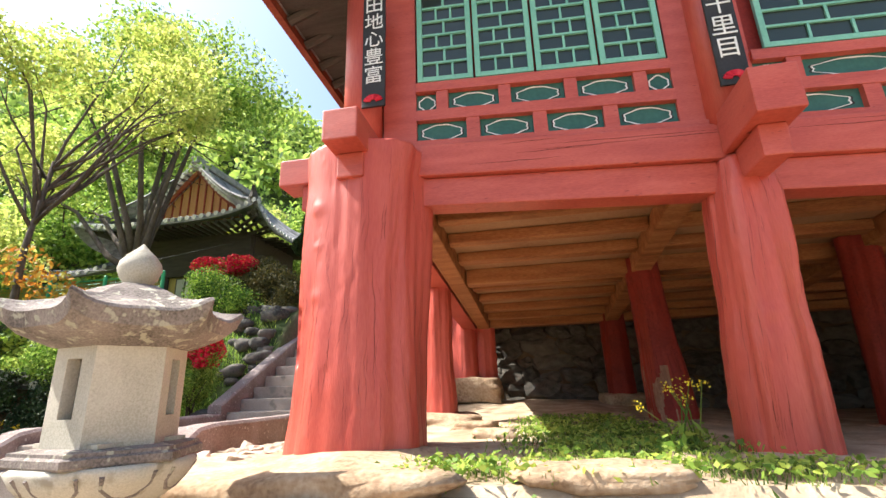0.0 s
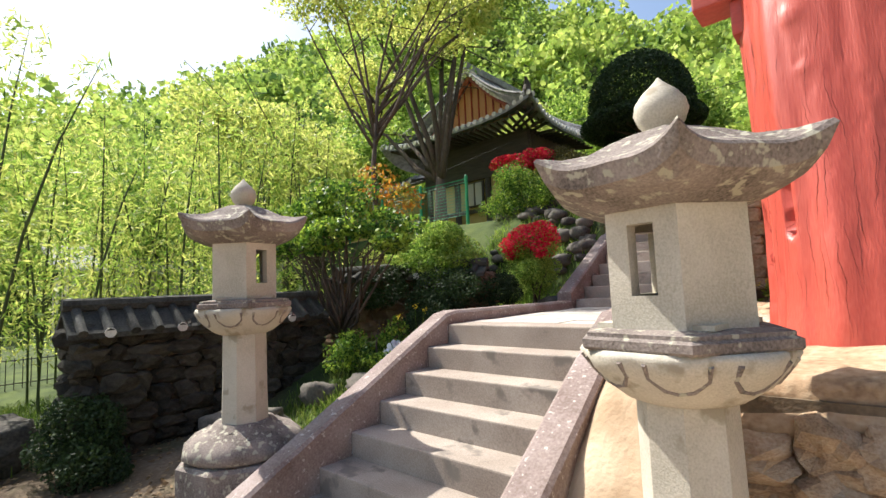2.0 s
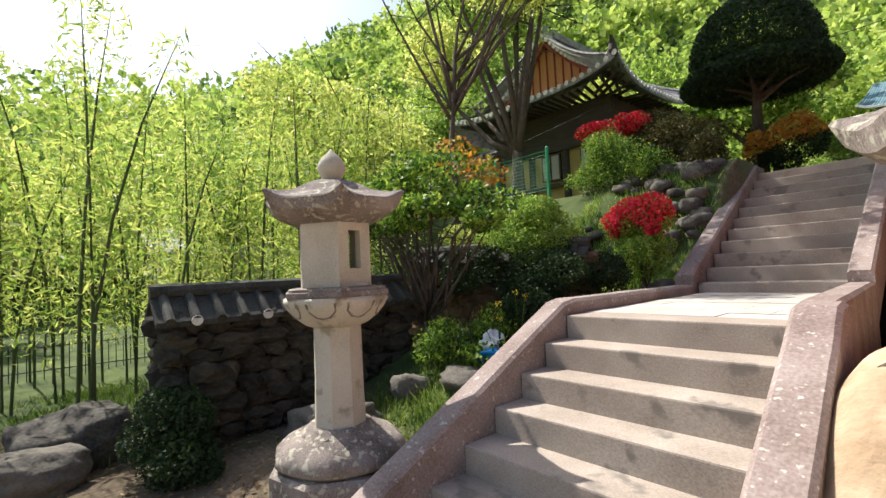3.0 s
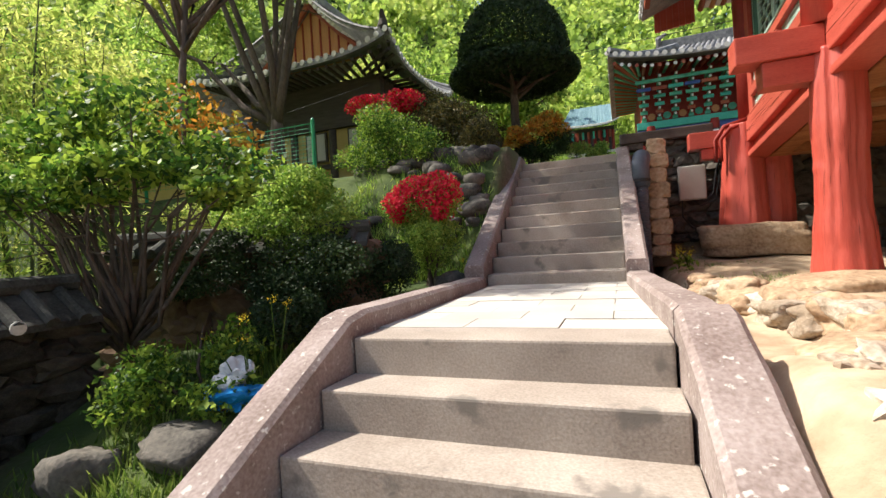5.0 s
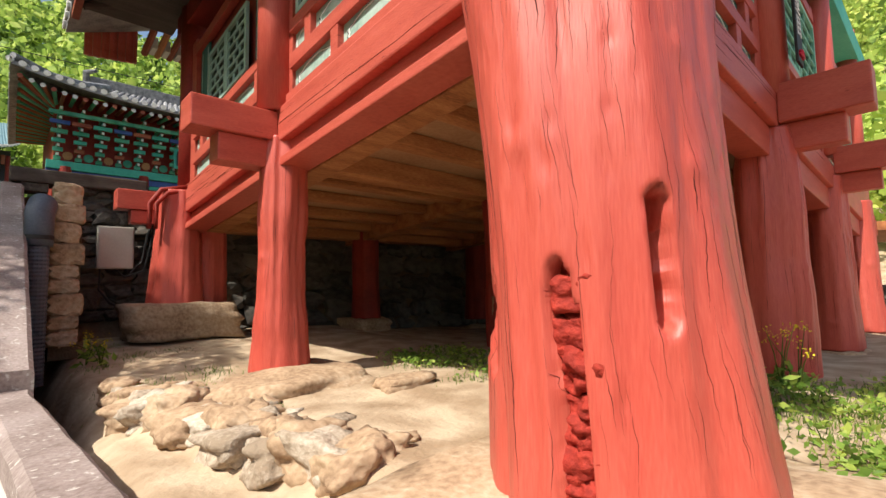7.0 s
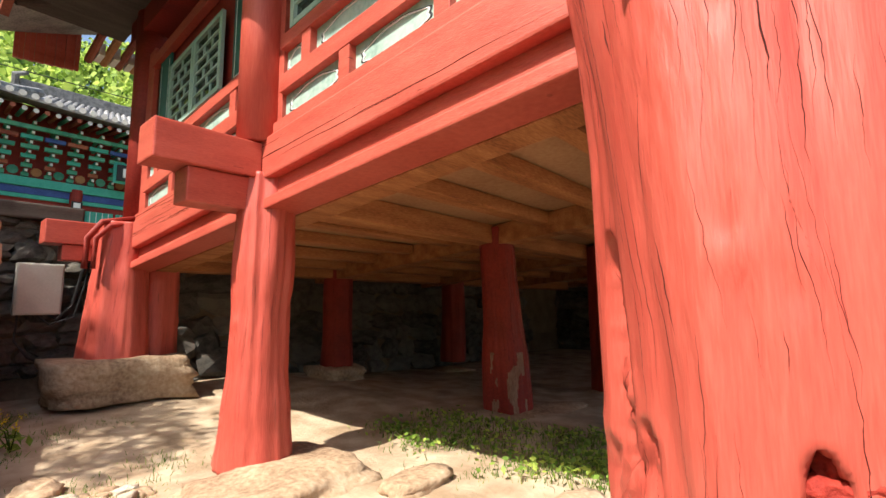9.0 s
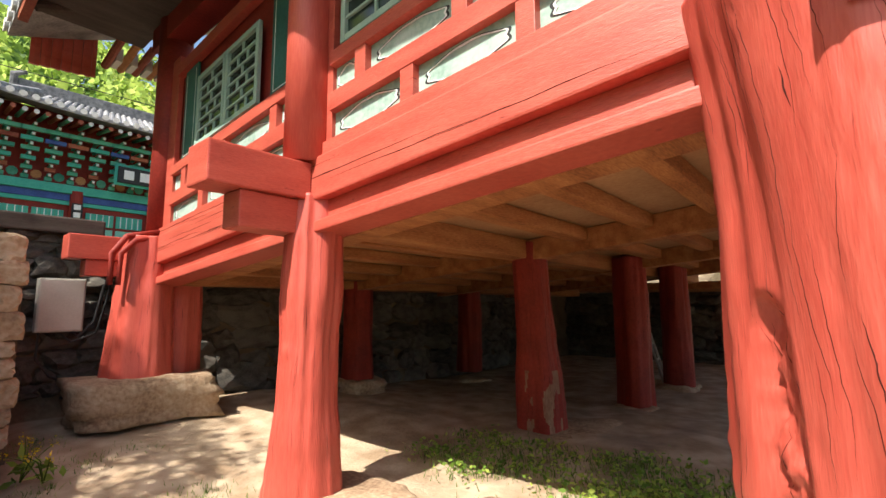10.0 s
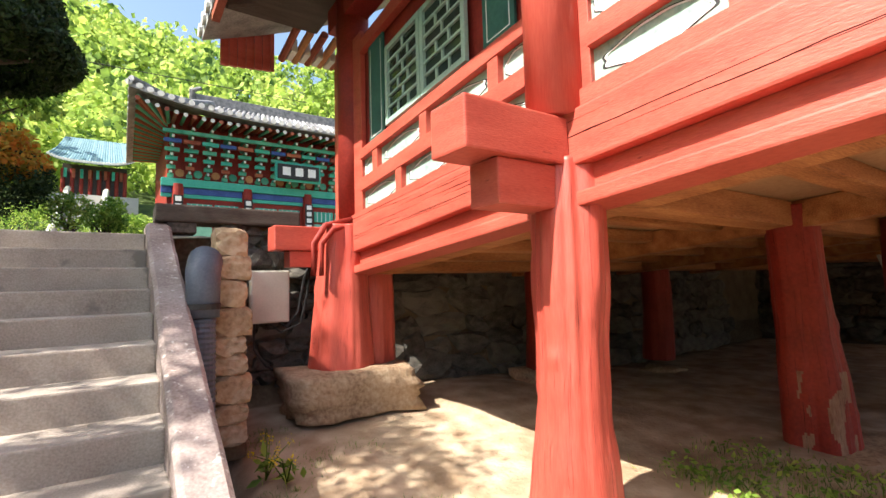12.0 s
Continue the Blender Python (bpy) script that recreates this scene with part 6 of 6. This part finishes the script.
for i in range(40):
    part("bar", tube([(-11.0, -5.5 + i * 0.14, -1.5), (-11.0, -5.5 + i * 0.14, -0.75)], 0.009, 4), BLACK_L, iron)
for z_ in (-0.8, -1.3):
    part("rail", tube([(-11.0, -5.6, z_), (-11.0, 0.1, z_)], 0.013, 4), BLACK_L, iron)

# ---- main hall ----
hall = thing("main_hall", "large painted hall with green and red brackets under grey tiled roof", "building")
HY = 21.0
part("wall", box(2.4, 16, HY, HY + 8, 2.0, 8.1), RED_DK, hall)
part("podium", box(1.6, 17, HY - 1.2, HY + 9, 1.6, 3.0), ROCK, hall)
roof_slope("roof_slope", hall, (1.15, HY - 1.9, 7.65), (17.2, HY - 1.9, 7.65), (3.7, HY + 3.6, 9.9), (14.8, HY + 3.6, 9.9), 52, TILE, rad=0.09, sag=0.35, lift=0.55)
roof_slope("roof_slope", hall, (1.15, HY + 9, 7.65), (1.15, HY - 1.9, 7.65), (3.7, HY + 6, 8.9), (3.7, HY + 1.4, 8.9), 26, TILE, rad=0.09, sag=0.2, lift=0.55)
part("ridge", box(3.7, 14.8, HY + 3.4, HY + 3.8, 9.8, 10.3, 0.04), TILE, hall)
part("ridge_end", tube([(3.6, HY + 3.6, 9.9), (3.55, HY + 3.4, 10.4), (3.9, HY + 3.2, 10.5)], [0.16, 0.14, 0.08], 8), TILE, hall)
part("hip_ridge", tube([(4.2, HY + 2.4, 9.5), (3.2, HY + 0.6, 8.75), (2.2, HY - 0.9, 8.3), (1.2, HY - 1.85, 8.35)], [0.18, 0.17, 0.15, 0.13], 8), TILE, hall)
for i in range(56):
    x = 1.4 + i * 0.285
    lift = 0.48 * max(0, 1 - (x - 1.2) / 2.6) ** 2
    part("rafter", tube([(x, HY - 1.75, 7.38 + lift), (max(x, 2.2 + 0.25 * (x - 1.4)), HY - 0.1, 7.62)], 0.065, 8), DAN_G if i % 2 else DAN_R, hall)
    part("rafter_end", rings([(0.075, 0), (0.075, 0.02)], 10), TILE_END if i % 3 else DAN_R, hall).matrix_basis = pose(x, HY - 1.76, 7.38 + lift, 90, 0, 0)
for i in range(26):
    part("rafter", tube([(1.4, HY - 1.5 + i * 0.3, 7.5 + 0.45 * max(0, 1 - i / 9) ** 2), (2.4, HY + 0.2 + i * 0.24, 7.6)], 0.065, 8), DAN_R if i % 2 else DAN_G, hall)
r_ = random.Random(9)
for i in range(21):
    x = 2.5 + i * 0.62
    for lv in range(6):
        z_ = 5.55 + lv * 0.28
        o_ = 0.14 + lv * 0.20
        w_ = 0.10 + 0.045 * lv
        mt = (DAN_G, DAN_R if i % 2 else DAN_G, TEAL, DAN_G, DAN_B if i % 3 == 0 else DAN_R if i % 3 == 1 else TEAL, DAN_G)[lv]
        part("bracket", box(x - w_, x + w_, HY - o_, HY - o_ + 0.12, z_, z_ + 0.13, 0), mt, hall)
        part("bracket", box(x - 0.045, x + 0.045, HY - o_ - 0.16, HY - 0.002, z_ + 0.135, z_ + 0.23, 0), DAN_G if lv % 2 else TEAL, hall)
        part("bracket_tip", box(x - 0.035, x + 0.035, HY - o_ - 0.24, HY - o_ - 0.163, z_ + 0.12, z_ + 0.20, 0), TILE_END, hall)
    part("painted_panel", rings([(0.16, 0), (0.13, 0.012)], 9), DAN_G if i % 2 else ORANGE_W, hall).matrix_basis = pose(x + 0.31, HY - 0.02, 5.75, 90, 0, 0)
part("beam", box(2.2, 16.2, HY - 0.22, HY - 0.004, 5.20, 5.50, 0.01), TEAL, hall)
part("beam", box(2.2, 16.2, HY - 0.12, HY - 0.004, 4.95, 5.19, 0.01), DAN_B, hall)
part("beam", box(2.2, 16.2, HY - 0.10, HY - 0.004, 4.80, 4.94, 0.01), TEAL, hall)
for i in range(6):
    x = 2.75 + i * 2.45
    part("column", rings([(0.20, 3.0), (0.19, 5.3)], 16, centre=(x, HY - 0.12)), RED_DK, hall)
    b_ = part("character_board", box(x - 0.16, x + 0.16, HY - 0.37, HY - 0.33, 3.3, 4.85, 0), BLACK_L, hall, "black board with white writing")
    for j in range(5):
        part("writing_bar", box(x - 0.10, x + 0.10, HY - 0.385, HY - 0.372, 4.62 - j * 0.28, 4.80 - j * 0.28, 0.0), WHITE_L, b_)
    for a_, b2 in ((0.32, 1.18), (1.27, 2.13)):
        p_ = part("lattice_panel", box(x + a_, x + b2, HY - 0.06, HY - 0.003, 4.15, 4.6, 0), TEAL, hall, "green lattice panel in a red frame")
        for j in range(9):
            u = x + a_ + (b2 - a_) * (j + 0.5) / 9
            part("lattice_bar", box(u - 0.012, u + 0.012, HY - 0.075, HY - 0.062, 4.16, 4.59), WHITE_L if j % 2 else DAN_G, p_)
        part("door_panel", box(x + a_, x + b2, HY - 0.05, HY - 0.003, 3.0, 4.05, 0), MINT, hall)
sg = part("name_board", box(6.2, 7.9, HY - 0.95, HY - 0.85, 5.75, 6.35, 0.02), BLACK_L, hall, "dark name board in a green frame with white writing")
sg.matrix_basis = pose(0, 0, 0)
part("board_frame", box(6.1, 8.0, HY - 0.84, HY - 0.80, 5.65, 6.45, 0.02), TEAL, sg)
for j in range(3):
    part("writing_bar", box(6.38 + j * 0.52, 6.70 + j * 0.52, HY - 0.97, HY - 0.952, 5.88, 6.22), WHITE_L, sg)
E_ = Vector((1.2, 0.0, 0.9))
hall.matrix_basis = Matrix.Translation(E_ * (1 - 1.15)) @ Matrix.Scale(1.15, 4)
# far hall with a blue roof and its stairs
bh = thing("far_hall", "far hall with a pale blue tiled roof above long stone stairs", "building")
part("wall", box(-2.9, 1.2, 46.4, 50, 8.0, 11.4), DARKW, bh)
part("podium", box(-3.6, 2.0, 45.4, 51, 6.0, 8.9), BOARD, bh)
roof_slope("roof_slope", bh, (-3.6, 44.8, 11.3), (1.6, 44.8, 11.3), (-2.9, 48.2, 13.9), (1.2, 48.2, 13.9), 30, TILE_B, rad=0.09, sag=0.2, lift=0.4)
for i in range(8):
    part("bracket", box(-2.8 + i * 0.5, -2.6 + i * 0.5, 46.1, 46.38, 10.3, 11.0), DAN_R if i % 2 else TEAL, bh)
    part("column", rings([(0.14, 8.9), (0.14, 11.0)], 8, centre=(-2.85 + i * 0.56, 46.3)), RED_DK, bh)
fs = tagged(new("far_stairs"), "long flight of pale stone stairs climbing to the far hall", "stairs", kind="structure")
for i in range(34):
    part("step", box(-2.3, -0.2, 31 + i * 0.4, 31.42 + i * 0.4, 1.5, 2.6 + i * 0.185), BOARD, fs)
for x in (-2.5, -0.2):
    part("stair_side", tube([(x + 0.1, 30.8, 2.7), (x + 0.1, 44.8, 9.2)], 0.2, 6), BOARD, fs)

# wind board and painted rafters at the pavilion's north gable
for i in range(13):
    x = 2.06 + i * 0.050
    part("wind_board", box(x, x + 0.047, 7.30 + 0.016 * (i % 2), 7.34 + 0.016 * (i % 2), 4.09 + 0.10 * (x - 2.06), 4.80 + 0.62 * (x - 2.06)), RED_H, roof)
for i in range(5):
    x = 2.80 + i * 0.17
    part("rafter_end", tube([(x, 7.30, 4.34 + 0.012 * i), (x, 6.6, 4.44)], 0.05, 8), ORANGE_W if i % 2 else DAN_R, roof)
    part("rafter_infill", box(x + 0.05, x + 0.12, 7.0, 7.27, 4.33, 4.50), WHITE_L, roof)

# wires
wires = thing("overhead_wires", "thin dark overhead wires in front of the woods", "wire")
part("wire", tube([(-12, 14, 7.5), (-2, 15, 6.9), (6, 16, 7.4)], 0.012, 4), BLACK_L, wires)
part("wire", tube([(-14, 8.6, 4.6), (-9, 8.8, 4.3), (-4.8, 9.0, 4.9)], 0.01, 4), BLACK_L, wires)

# pavers of the landing, last
r_ = random.Random(2)
xs0, xs1 = -0.02, 1.48
y = 0.30
row = 0
while y < 2.80:
    u = xs0 - (0.25 if row % 2 else 0.0)
    while u < xs1:
        e = min(u + 0.5, xs1)
        s0 = max(u, xs0)
        if e - s0 > 0.05:
            ob = part("paver", box(s0 + 0.003, e - 0.003, y + 0.003, y + 0.29, -0.04, r_.uniform(-0.004, 0.002)), PAVE, landing)
        u = e + 0.0
    y += 0.293
    row += 1
